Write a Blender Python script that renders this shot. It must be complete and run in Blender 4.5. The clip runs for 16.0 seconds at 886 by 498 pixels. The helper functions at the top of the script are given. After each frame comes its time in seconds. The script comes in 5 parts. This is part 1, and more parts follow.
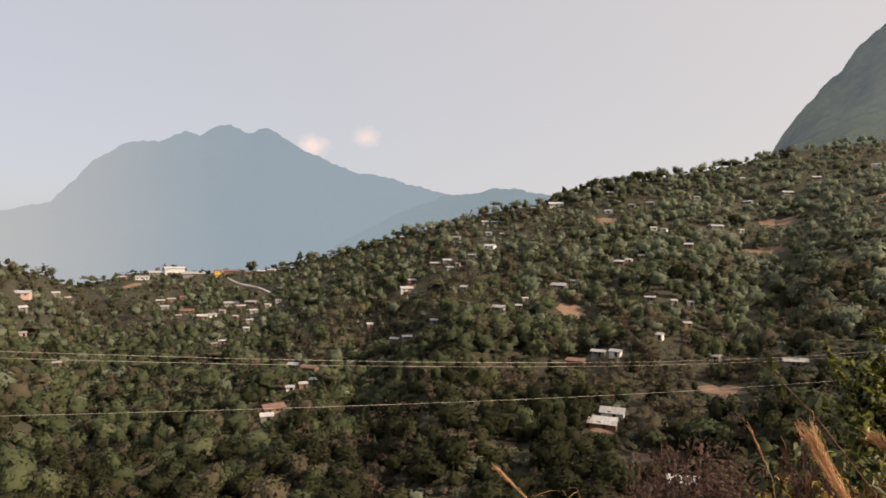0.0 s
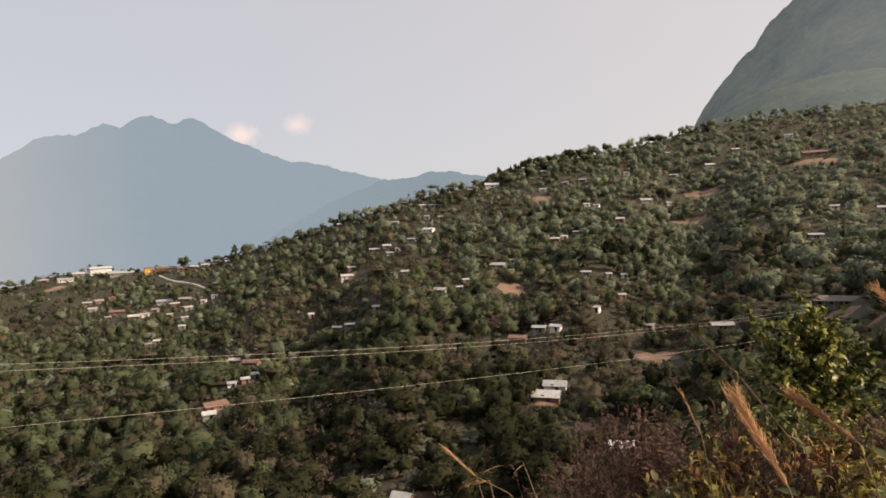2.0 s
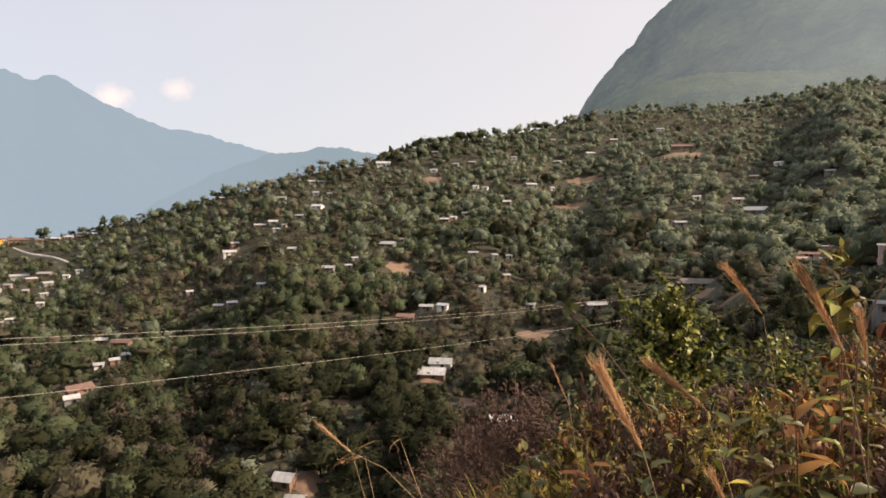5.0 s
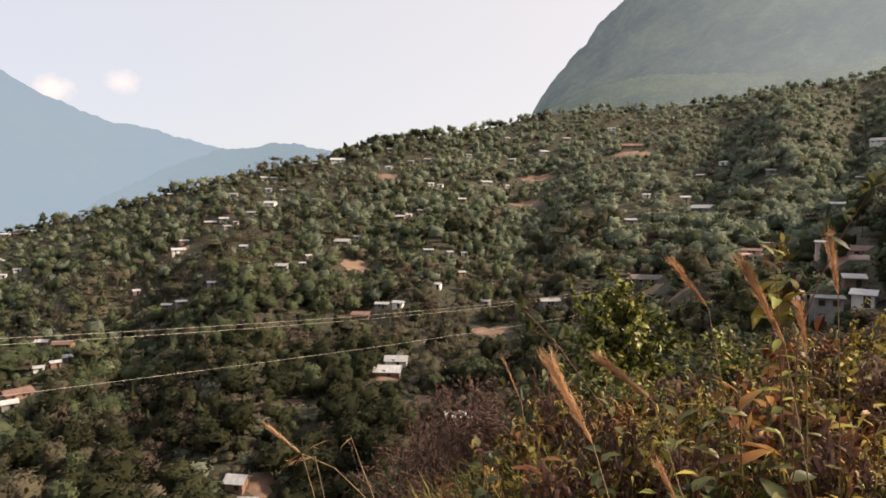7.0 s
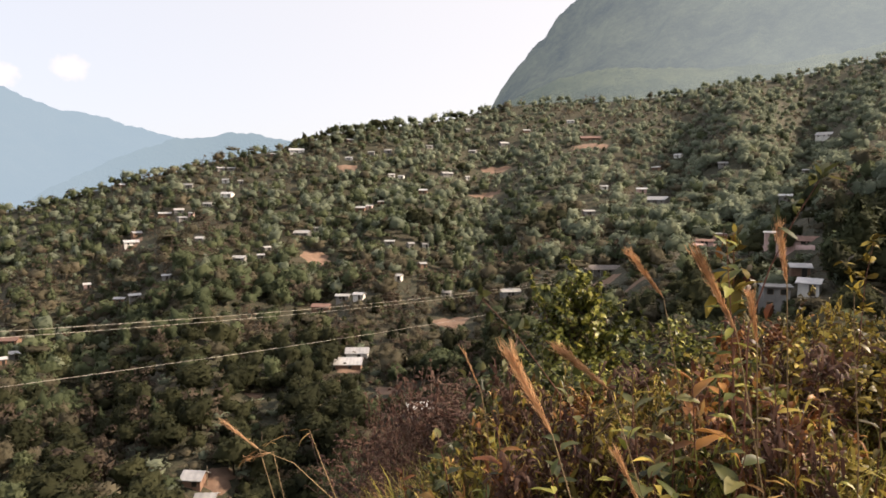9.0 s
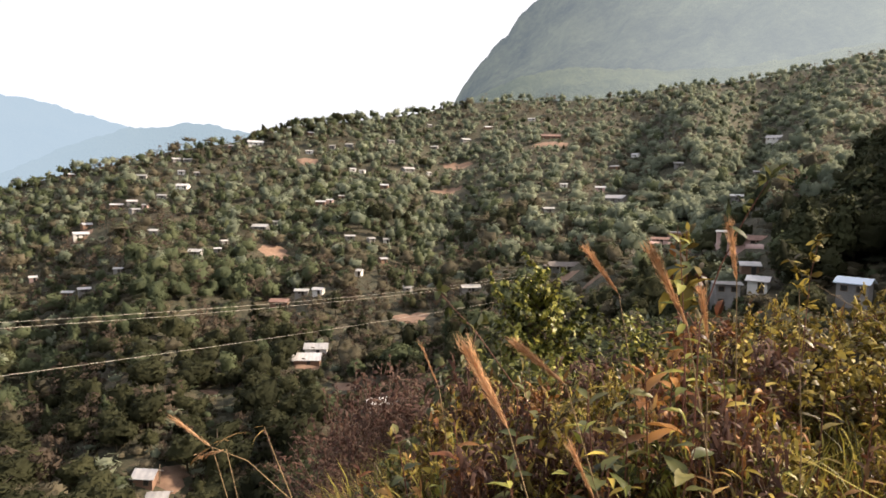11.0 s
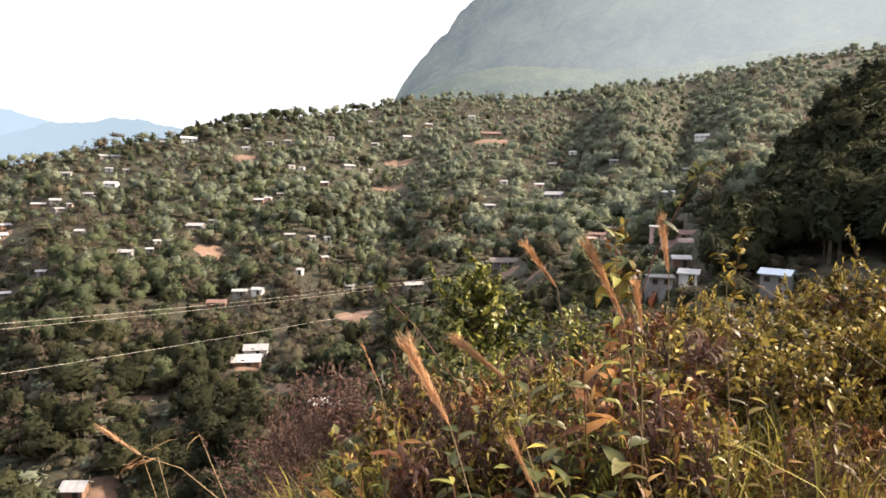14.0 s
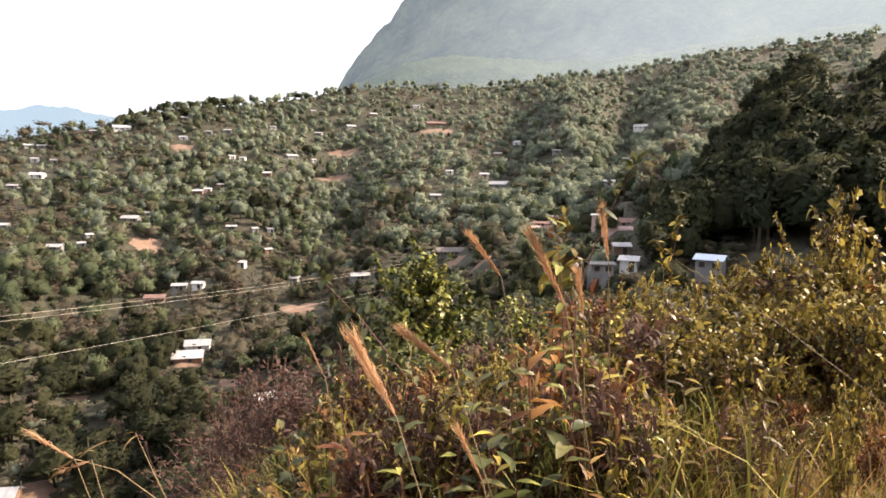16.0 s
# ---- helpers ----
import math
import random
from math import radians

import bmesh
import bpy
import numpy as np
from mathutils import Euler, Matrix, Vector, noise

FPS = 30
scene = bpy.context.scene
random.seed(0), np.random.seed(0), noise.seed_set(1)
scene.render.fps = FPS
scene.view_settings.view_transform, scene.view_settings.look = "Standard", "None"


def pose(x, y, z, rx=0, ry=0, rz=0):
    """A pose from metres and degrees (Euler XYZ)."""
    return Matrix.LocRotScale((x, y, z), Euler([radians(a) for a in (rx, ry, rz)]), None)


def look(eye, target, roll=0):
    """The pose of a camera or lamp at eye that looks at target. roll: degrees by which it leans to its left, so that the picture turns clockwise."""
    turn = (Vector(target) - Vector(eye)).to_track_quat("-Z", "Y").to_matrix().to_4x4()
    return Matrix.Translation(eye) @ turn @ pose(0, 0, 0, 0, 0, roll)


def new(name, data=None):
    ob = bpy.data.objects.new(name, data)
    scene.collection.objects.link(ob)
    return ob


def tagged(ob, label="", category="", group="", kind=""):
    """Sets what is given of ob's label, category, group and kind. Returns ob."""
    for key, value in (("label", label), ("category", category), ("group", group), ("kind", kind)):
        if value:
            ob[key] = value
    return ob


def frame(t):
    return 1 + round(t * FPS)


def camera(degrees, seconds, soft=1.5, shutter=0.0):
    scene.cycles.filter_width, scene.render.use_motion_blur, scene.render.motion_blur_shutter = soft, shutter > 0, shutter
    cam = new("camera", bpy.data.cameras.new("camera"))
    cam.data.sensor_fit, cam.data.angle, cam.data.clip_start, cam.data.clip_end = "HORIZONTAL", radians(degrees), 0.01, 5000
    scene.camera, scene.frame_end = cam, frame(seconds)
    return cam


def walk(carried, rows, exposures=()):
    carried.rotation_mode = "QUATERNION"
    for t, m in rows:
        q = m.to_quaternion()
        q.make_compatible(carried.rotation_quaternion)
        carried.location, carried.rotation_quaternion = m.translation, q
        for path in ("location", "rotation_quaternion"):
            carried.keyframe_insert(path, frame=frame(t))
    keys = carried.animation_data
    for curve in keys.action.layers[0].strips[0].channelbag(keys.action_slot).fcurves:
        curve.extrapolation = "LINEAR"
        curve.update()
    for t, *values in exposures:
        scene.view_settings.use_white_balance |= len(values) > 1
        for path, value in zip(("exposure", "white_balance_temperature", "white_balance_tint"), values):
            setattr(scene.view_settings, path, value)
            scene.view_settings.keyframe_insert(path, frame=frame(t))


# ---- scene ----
# ---------------------------------------------------------------- camera
EYE = Vector((0.0, 0.0, 1.6))
cam = camera(70.76, 16.0, soft=1.65)
# seconds, yaw, pitch, roll (degrees), place
TURNS = [
    (0, -0.00, 0.00, 0.90, -0.124, -0.085, 1.640), (0.5, -3.16, -0.62, 0.30, -0.123, -0.091, 1.640), (1, -4.27, -0.90, -0.83, -0.125, -0.100, 1.642),
    (1.5, -4.94, -1.05, -1.11, -0.131, -0.112, 1.646), (2, -5.56, -1.50, -1.85, -0.119, -0.102, 1.648), (2.5, -7.12, -2.23, -1.48, -0.110, -0.097, 1.639),
    (3, -8.79, -1.92, -1.12, -0.102, -0.097, 1.637), (3.5, -10.78, -2.44, -0.76, -0.100, -0.096, 1.632), (4, -12.02, -3.02, -0.75, -0.083, -0.085, 1.630),
    (4.2, -12.87, -3.59, -0.47, -0.079, -0.080, 1.628), (6.3, -18.30, -3.53, -0.16, -0.048, -0.038, 1.610), (6.5, -18.68, -3.67, -0.05, -0.046, -0.038, 1.610),
    (7, -19.73, -3.84, 0.07, -0.040, -0.032, 1.609), (7.5, -21.33, -4.18, 0.16, -0.037, -0.027, 1.608), (8, -23.10, -4.67, 0.56, -0.032, -0.017, 1.606),
    (8.5, -22.95, -4.63, 0.15, -0.030, -0.016, 1.608), (11, -26.92, -4.99, 1.02, -0.015, -0.009, 1.605), (11.5, -27.57, -5.08, 1.14, -0.016, -0.005, 1.606),
    (12, -28.90, -5.18, 0.83, -0.018, -0.013, 1.604), (12.5, -30.16, -5.37, 0.36, -0.010, -0.012, 1.604), (13, -31.49, -5.23, 0.40, -0.005, -0.008, 1.602),
    (13.5, -32.33, -5.30, 0.34, 0.000, -0.005, 1.601), (14, -32.25, -5.17, 0.81, 0.003, 0.002, 1.601), (14.5, -33.17, -5.86, 0.48, 0.000, 0.000, 1.600),
    (15, -34.06, -5.78, 0.29, 0.007, 0.001, 1.600), (15.5, -35.25, -5.78, 0.32, 0.011, 0.000, 1.601), (16, -37.20, -6.02, 0.56, 0.015, 0.004, 1.600),
]


def heading(yaw, pitch):
    y, p = radians(yaw), radians(pitch)
    return Vector((-math.sin(y) * math.cos(p), math.cos(y) * math.cos(p), math.sin(p)))


walk(cam, [(t, look((px, py, pz), Vector((px, py, pz)) + heading(y, p), r)) for t, y, p, r, px, py, pz in TURNS],
     exposures=[(0.0, 0.27, 6700, 15), (3.4, 0.36, 6650, 15), (4.0, 0.52, 6600, 15), (6.5, 0.6, 6550, 15), (8.5, 0.76, 6500, 15), (12.0, 1.2, 6350, 15), (16.0, 1.47, 6250, 17)])

# ---------------------------------------------------------------- world and sun
SUN_AZ, SUN_EL = 110.0, 36.0


def ray_dir(az, el):
    a, e = radians(az), radians(el)
    return Vector((math.sin(a) * math.cos(e), math.cos(a) * math.cos(e), math.sin(e)))


world = bpy.data.worlds.new("hazy_sky")
scene.world = world
world.use_nodes = True
wn, wl = world.node_tree.nodes, world.node_tree.links
wn.clear()
sky = wn.new("ShaderNodeTexSky")
sky.sky_type = "NISHITA"
sky.sun_disc = False
sky.sun_elevation, sky.sun_rotation = radians(SUN_EL), radians(SUN_AZ)
sky.air_density, sky.dust_density, sky.ozone_density, sky.altitude = 1.0, 6.0, 1.0, 1200
back = wn.new("ShaderNodeBackground")
back.inputs["Strength"].default_value = 0.090
wout = wn.new("ShaderNodeOutputWorld")
wcoord = wn.new("ShaderNodeTexCoord")
wcol = sky.outputs[0]
# the haze of the dry season evens out the sky's colour
haze = wn.new("ShaderNodeMixRGB")
haze.inputs[0].default_value = 0.7
wl.new(wcol, haze.inputs[1])
# warmer and brighter on the sun's side, cool grey-blue on the other
toward = wn.new("ShaderNodeVectorMath")
toward.operation = "DOT_PRODUCT"
toward.inputs[1].default_value = ray_dir(SUN_AZ, 0)
wl.new(wcoord.outputs["Generated"], toward.inputs[0])
warm = wn.new("ShaderNodeMapRange")
warm.interpolation_type = "SMOOTHSTEP"
warm.inputs["From Min"].default_value, warm.inputs["From Max"].default_value = -0.95, 0.8
wl.new(toward.outputs["Value"], warm.inputs["Value"])
tint = wn.new("ShaderNodeMixRGB")
tint.inputs[1].default_value, tint.inputs[2].default_value = (6.5, 6.75, 7.0, 1), (8.5, 7.9, 7.15, 1)
wl.new(warm.outputs[0], tint.inputs[0])
wl.new(tint.outputs[0], haze.inputs[2])
wcol = haze.outputs[0]


def world_cloud(colour, az, el, radius, strength, seed):
    """A small soft cumulus in the sky."""
    mp = wn.new("ShaderNodeMapping")
    mp.vector_type = "POINT"
    d = ray_dir(az, el)
    mp.inputs["Location"].default_value = (-d.x, -d.y, -d.z * 1.35)
    mp.inputs["Scale"].default_value = (1, 1, 1.35)
    wl.new(wcoord.outputs["Generated"], mp.inputs["Vector"])
    nz = wn.new("ShaderNodeTexNoise")
    nz.inputs["Scale"].default_value = 55 + seed
    nz.inputs["Detail"].default_value = 5
    wl.new(wcoord.outputs["Generated"], nz.inputs["Vector"])
    ln = wn.new("ShaderNodeVectorMath")
    ln.operation = "LENGTH"
    wl.new(mp.outputs[0], ln.inputs[0])
    ma = wn.new("ShaderNodeMath")
    ma.operation = "MULTIPLY_ADD"
    ma.inputs[1].default_value = radius * 1.3
    wl.new(nz.outputs[0], ma.inputs[0])
    wl.new(ln.outputs["Value"], ma.inputs[2])
    mr = wn.new("ShaderNodeMapRange")
    mr.inputs["From Min"].default_value = radius * 1.75
    mr.inputs["From Max"].default_value = radius * 0.75
    mr.inputs["To Max"].default_value = strength
    wl.new(ma.outputs[0], mr.inputs["Value"])
    mx = wn.new("ShaderNodeMixRGB")
    mx.inputs[2].default_value = (9.0, 7.6, 6.9, 1)
    wl.new(mr.outputs[0], mx.inputs[0])
    wl.new(colour, mx.inputs[1])
    return mx.outputs[0]


wcol = world_cloud(wcol, -11.9, 8.9, 0.026, 0.9, 0)
wcol = world_cloud(wcol, -7.1, 10.0, 0.021, 0.7, 7)
wl.new(wcol, back.inputs["Color"])
wl.new(back.outputs[0], wout.inputs[0])

sun_data = bpy.data.lights.new("sun", "SUN")
sun_data.energy, sun_data.angle, sun_data.color = 4.9, radians(3.0), (1.0, 0.82, 0.60)
sun = new("sun", sun_data)
sun.matrix_world = look(ray_dir(SUN_AZ, SUN_EL) * 400, (0, 0, 0))

# ---------------------------------------------------------------- materials


def material(name):
    m = bpy.data.materials.new(name)
    m.use_nodes = True
    return m, m.node_tree.nodes, m.node_tree.links, m.node_tree.nodes["Principled BSDF"]


def noise_node(n, l, scale, detail=4.0, rough=0.6):
    t = n.new("ShaderNodeTexNoise")
    t.inputs["Scale"].default_value, t.inputs["Detail"].default_value, t.inputs["Roughness"].default_value = scale, detail, rough
    g = n.new("ShaderNodeNewGeometry")
    l.new(g.outputs["Position"], t.inputs["Vector"])
    return t


def ramp(n, stops):
    r = n.new("ShaderNodeValToRGB")
    e = r.color_ramp.elements
    while len(e) < len(stops):
        e.new(0.5)
    for k, (p, c) in zip(e, stops):
        k.position, k.color = p, (*c, 1)
    return r


def leaf_material(name, dark, mid, light, region=0.05, gloss=0.75, through_light=0.45, shine=0.1, fleck=0.2, grain=0.0):
    """Foliage: the colour varies leaf by leaf and over larger stretches; some light passes through."""
    m, n, l, b = material(name)
    geo = n.new("ShaderNodeNewGeometry")
    nz = noise_node(n, l, region, 3)
    add = n.new("ShaderNodeMath")
    add.operation = "MULTIPLY_ADD"
    add.inputs[1].default_value = fleck
    own, info, both = n.new("ShaderNodeMath"), n.new("ShaderNodeObjectInfo"), n.new("ShaderNodeMath")
    own.operation = "FRACT"
    l.new(info.outputs["Random"], both.inputs[1])
    l.new(both.outputs[0], own.inputs[0])
    l.new(own.outputs[0], add.inputs[0])
    half = n.new("ShaderNodeMath")
    half.operation = "MULTIPLY_ADD"
    half.inputs[1].default_value, half.inputs[2].default_value = 1.3, -0.42 + 0.5 * (0.55 - fleck)
    l.new(nz.outputs[0], half.inputs[0])
    l.new(half.outputs[0], add.inputs[2])
    if grain:
        # each tree has a tone of its own
        tone = n.new("ShaderNodeAttribute")
        tone.attribute_name = "tone"
        l.new(tone.outputs["Fac"], both.inputs[0])
        # boughs and leaf bunches within a crown
        fine, dapple = noise_node(n, l, 0.9, 6, 0.72), n.new("ShaderNodeMath")
        dapple.operation = "MULTIPLY_ADD"
        dapple.inputs[1].default_value = grain
        l.new(fine.outputs[0], dapple.inputs[0])
        l.new(half.outputs[0], dapple.inputs[2])
        half.inputs[2].default_value -= grain * 0.5
        l.new(dapple.outputs[0], add.inputs[2])
        bp = n.new("ShaderNodeBump")
        bp.inputs["Strength"].default_value, bp.inputs["Distance"].default_value = 0.7, 0.5
        l.new(fine.outputs[0], bp.inputs["Height"])
        l.new(bp.outputs[0], b.inputs["Normal"])
    else:
        l.new(geo.outputs["Random Per Island"], both.inputs[0])
    r = ramp(n, [(0.1, dark), (0.5, mid), (0.95, light)])
    l.new(add.outputs[0], r.inputs[0])
    l.new(r.outputs[0], b.inputs["Base Color"])
    b.inputs["Roughness"].default_value = gloss
    b.inputs["Specular IOR Level"].default_value = shine
    tr = n.new("ShaderNodeBsdfTranslucent")
    l.new(r.outputs[0], tr.inputs["Color"])
    mix = n.new("ShaderNodeMixShader")
    mix.inputs[0].default_value = through_light
    l.new(b.outputs[0], mix.inputs[1])
    l.new(tr.outputs[0], mix.inputs[2])
    l.new(mix.outputs[0], n["Material Output"].inputs[0])
    return m


def surface_material(name, a, b_col, scale=3.0, rough=0.8, bump=0.2, metal=0.0, per_object=0.15):
    """A solid surface with stains at two scales and a fine relief."""
    m, n, l, b = material(name)
    n1, n2 = noise_node(n, l, scale, 6), noise_node(n, l, scale * 9, 4)
    mixf = n.new("ShaderNodeMath")
    mixf.operation = "MULTIPLY_ADD"
    mixf.inputs[1].default_value = 0.4
    l.new(n2.outputs[0], mixf.inputs[0])
    l.new(n1.outputs[0], mixf.inputs[2])
    r = ramp(n, [(0.45, a), (0.95, b_col)])
    l.new(mixf.outputs[0], r.inputs[0])
    hsv = n.new("ShaderNodeHueSaturation")
    info = n.new("ShaderNodeObjectInfo")
    mr = n.new("ShaderNodeMapRange")
    mr.inputs["To Min"].default_value, mr.inputs["To Max"].default_value = 1 - per_object, 1 + per_object
    l.new(info.outputs["Random"], mr.inputs["Value"])
    l.new(mr.outputs[0], hsv.inputs["Value"])
    l.new(r.outputs[0], hsv.inputs["Color"])
    l.new(hsv.outputs[0], b.inputs["Base Color"])
    b.inputs["Roughness"].default_value, b.inputs["Metallic"].default_value = rough, metal
    bp = n.new("ShaderNodeBump")
    bp.inputs["Strength"].default_value = bump
    l.new(n2.outputs[0], bp.inputs["Height"])
    l.new(bp.outputs[0], b.inputs["Normal"])
    return m


def ground_material():
    m, n, l, b = material("hill_ground")
    n1, n2, n3 = noise_node(n, l, 0.02, 5), noise_node(n, l, 0.35, 8, 0.72), noise_node(n, l, 2.2, 7, 0.7)
    r1 = ramp(n, [(0.35, (0.024, 0.028, 0.013)), (0.50, (0.040, 0.038, 0.020)), (0.66, (0.078, 0.056, 0.035))])
    r2 = ramp(n, [(0.40, (0.012, 0.014, 0.006)), (0.50, (0.040, 0.040, 0.020)), (0.62, (0.080, 0.064, 0.038))])
    l.new(n1.outputs[0], r1.inputs[0])
    l.new(n2.outputs[0], r2.inputs[0])
    mx = n.new("ShaderNodeMixRGB")
    mx.inputs[0].default_value = 0.68
    l.new(r1.outputs[0], mx.inputs[1])
    l.new(r2.outputs[0], mx.inputs[2])
    my = n.new("ShaderNodeMixRGB")
    my.blend_type = "OVERLAY"
    my.inputs[0].default_value = 0.9
    l.new(mx.outputs[0], my.inputs[1])
    l.new(n3.outputs[0], my.inputs[2])
    l.new(my.outputs[0], b.inputs["Base Color"])
    b.inputs["Roughness"].default_value = 0.95
    bp = n.new("ShaderNodeBump")
    bp.inputs["Strength"].default_value = 1.0
    bp.inputs["Distance"].default_value = 0.6
    l.new(n2.outputs[0], bp.inputs["Height"])
    l.new(bp.outputs[0], b.inputs["Normal"])
    return m


def distance_material(name, forest_a, forest_b, air, air_right, span, amount, scale):
    """Wooded rock as through kilometres of hazy air: a backdrop whose haze is mixed in as glow."""
    m, n, l, b = material(name)
    n1, n2 = noise_node(n, l, scale, 7, 0.62), noise_node(n, l, scale * 7, 6, 0.7)
    f = n.new("ShaderNodeMath")
    f.operation = "MULTIPLY_ADD"
    f.inputs[1].default_value = 0.5
    l.new(n2.outputs[0], f.inputs[0])
    l.new(n1.outputs[0], f.inputs[2])
    r = ramp(n, [(0.55, forest_a), (0.95, forest_b)])
    l.new(f.outputs[0], r.inputs[0])
    l.new(r.outputs[0], b.inputs["Base Color"])
    b.inputs["Roughness"].default_value = 1.0
    b.inputs["Specular IOR Level"].default_value = 0.0
    bp = n.new("ShaderNodeBump")
    bp.inputs["Strength"].default_value, bp.inputs["Distance"].default_value = 0.8, 20
    l.new(n2.outputs[0], bp.inputs["Height"])
    l.new(bp.outputs[0], b.inputs["Normal"])
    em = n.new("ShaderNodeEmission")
    # the haze glow is brighter on the side of the sun: a slow change with the bearing
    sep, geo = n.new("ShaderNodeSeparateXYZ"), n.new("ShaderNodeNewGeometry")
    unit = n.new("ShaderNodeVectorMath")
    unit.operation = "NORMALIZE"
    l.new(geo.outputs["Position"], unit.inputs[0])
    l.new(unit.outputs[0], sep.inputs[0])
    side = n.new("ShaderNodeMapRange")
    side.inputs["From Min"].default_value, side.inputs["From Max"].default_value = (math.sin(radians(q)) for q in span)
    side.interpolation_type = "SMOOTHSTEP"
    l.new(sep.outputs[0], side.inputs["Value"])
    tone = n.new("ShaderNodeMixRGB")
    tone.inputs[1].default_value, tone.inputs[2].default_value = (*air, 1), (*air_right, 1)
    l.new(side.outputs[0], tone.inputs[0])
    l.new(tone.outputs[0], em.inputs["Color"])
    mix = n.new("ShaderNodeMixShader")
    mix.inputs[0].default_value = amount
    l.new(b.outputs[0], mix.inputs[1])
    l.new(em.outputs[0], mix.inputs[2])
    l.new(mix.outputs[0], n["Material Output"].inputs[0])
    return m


M_GROUND = ground_material()
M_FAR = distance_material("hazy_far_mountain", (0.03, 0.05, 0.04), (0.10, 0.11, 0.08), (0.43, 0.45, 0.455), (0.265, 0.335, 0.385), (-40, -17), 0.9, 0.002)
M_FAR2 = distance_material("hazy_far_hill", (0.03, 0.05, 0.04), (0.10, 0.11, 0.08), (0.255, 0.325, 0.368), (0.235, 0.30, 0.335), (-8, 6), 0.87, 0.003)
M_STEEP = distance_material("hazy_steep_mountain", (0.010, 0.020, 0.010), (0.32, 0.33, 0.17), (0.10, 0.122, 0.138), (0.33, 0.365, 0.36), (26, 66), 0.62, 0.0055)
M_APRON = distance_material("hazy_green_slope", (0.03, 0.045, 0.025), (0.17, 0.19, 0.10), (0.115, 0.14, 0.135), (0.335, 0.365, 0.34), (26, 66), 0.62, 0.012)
M_SOIL = surface_material("bare_soil", (0.13, 0.078, 0.052), (0.25, 0.165, 0.115), 0.35, 0.95, 0.5)
M_ZINC = surface_material("zinc_roof_sheet", (0.30, 0.30, 0.31), (0.54, 0.52, 0.50), 0.6, 0.45, 0.15, 0.25, 0.3)
M_ZINC_GREY = surface_material("weathered_zinc", (0.26, 0.26, 0.26), (0.46, 0.45, 0.43), 0.6, 0.55, 0.2, 0.2, 0.25)
M_RUST = surface_material("rusty_roof_sheet", (0.11, 0.06, 0.048), (0.23, 0.14, 0.11), 0.7, 0.7, 0.2, 0.1, 0.2)
M_BLUEROOF = surface_material("pale_blue_roof_sheet", (0.50, 0.60, 0.72), (0.62, 0.70, 0.80), 0.5, 0.4, 0.1, 0.1, 0.0)
M_OLDROOF = surface_material("old_brown_roof_sheet", (0.09, 0.075, 0.065), (0.19, 0.165, 0.145), 0.7, 0.8, 0.3, 0.0, 0.1)
M_WHITE = surface_material("white_plaster", (0.55, 0.54, 0.51), (0.78, 0.76, 0.72), 0.5, 0.85, 0.15)
M_GREYWALL = surface_material("grey_block_wall", (0.17, 0.165, 0.16), (0.29, 0.28, 0.265), 0.6, 0.9, 0.3)
M_PINK = surface_material("pink_plaster", (0.50, 0.33, 0.29), (0.68, 0.50, 0.45), 0.5, 0.85, 0.15)
M_YELLOW = surface_material("ochre_plaster", (0.55, 0.30, 0.05), (0.72, 0.44, 0.10), 0.5, 0.85, 0.15)
M_EARTH = surface_material("adobe_wall", (0.15, 0.085, 0.058), (0.28, 0.175, 0.12), 0.6, 0.95, 0.4)
M_DARK = surface_material("dark_opening", (0.012, 0.012, 0.012), (0.04, 0.035, 0.03), 2.0, 0.4, 0.1)
M_WOOD = surface_material("weathered_wood", (0.10, 0.075, 0.05), (0.24, 0.19, 0.13), 5.0, 0.85, 0.4)
M_ROAD = surface_material("pale_concrete_road", (0.38, 0.35, 0.31), (0.52, 0.48, 0.43), 0.4, 0.9, 0.2)
M_BARK = surface_material("pale_bark", (0.09, 0.07, 0.05), (0.25, 0.21, 0.16), 1.2, 0.9, 0.5)
M_WIRE = surface_material("aluminium_cable", (0.34, 0.31, 0.26), (0.46, 0.42, 0.36), 1.0, 0.5, 0.05, 0.3, 0.0)
M_STEM = surface_material("reddish_stem", (0.10, 0.035, 0.022), (0.20, 0.085, 0.05), 8.0, 0.7, 0.3)
M_TWIG = surface_material("dry_twig", (0.055, 0.036, 0.028), (0.15, 0.095, 0.068), 8.0, 0.85, 0.3)
M_STRAW = surface_material("straw_stalk", (0.13, 0.085, 0.04), (0.28, 0.19, 0.09), 9.0, 0.7, 0.2)

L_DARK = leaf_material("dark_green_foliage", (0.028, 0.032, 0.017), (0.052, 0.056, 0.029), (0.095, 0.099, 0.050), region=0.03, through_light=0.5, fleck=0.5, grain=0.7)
L_GREEN = leaf_material("fresh_green_foliage", (0.055, 0.069, 0.039), (0.103, 0.125, 0.068), (0.174, 0.196, 0.105), region=0.03, through_light=0.5, fleck=0.5, grain=0.7)
L_OLIVE = leaf_material("olive_foliage", (0.080, 0.073, 0.050), (0.130, 0.117, 0.079), (0.200, 0.175, 0.118), region=0.03, through_light=0.5, fleck=0.5, grain=0.7)
L_DRY = leaf_material("dry_brown_foliage", (0.072, 0.056, 0.043), (0.125, 0.097, 0.073), (0.18, 0.143, 0.105), region=0.03, through_light=0.5, fleck=0.5, grain=0.7)
L_PINE = leaf_material("dark_pine_foliage", (0.020, 0.027, 0.014), (0.042, 0.050, 0.025), (0.078, 0.084, 0.040), region=0.1, through_light=0.2, fleck=0.4, grain=0.5)
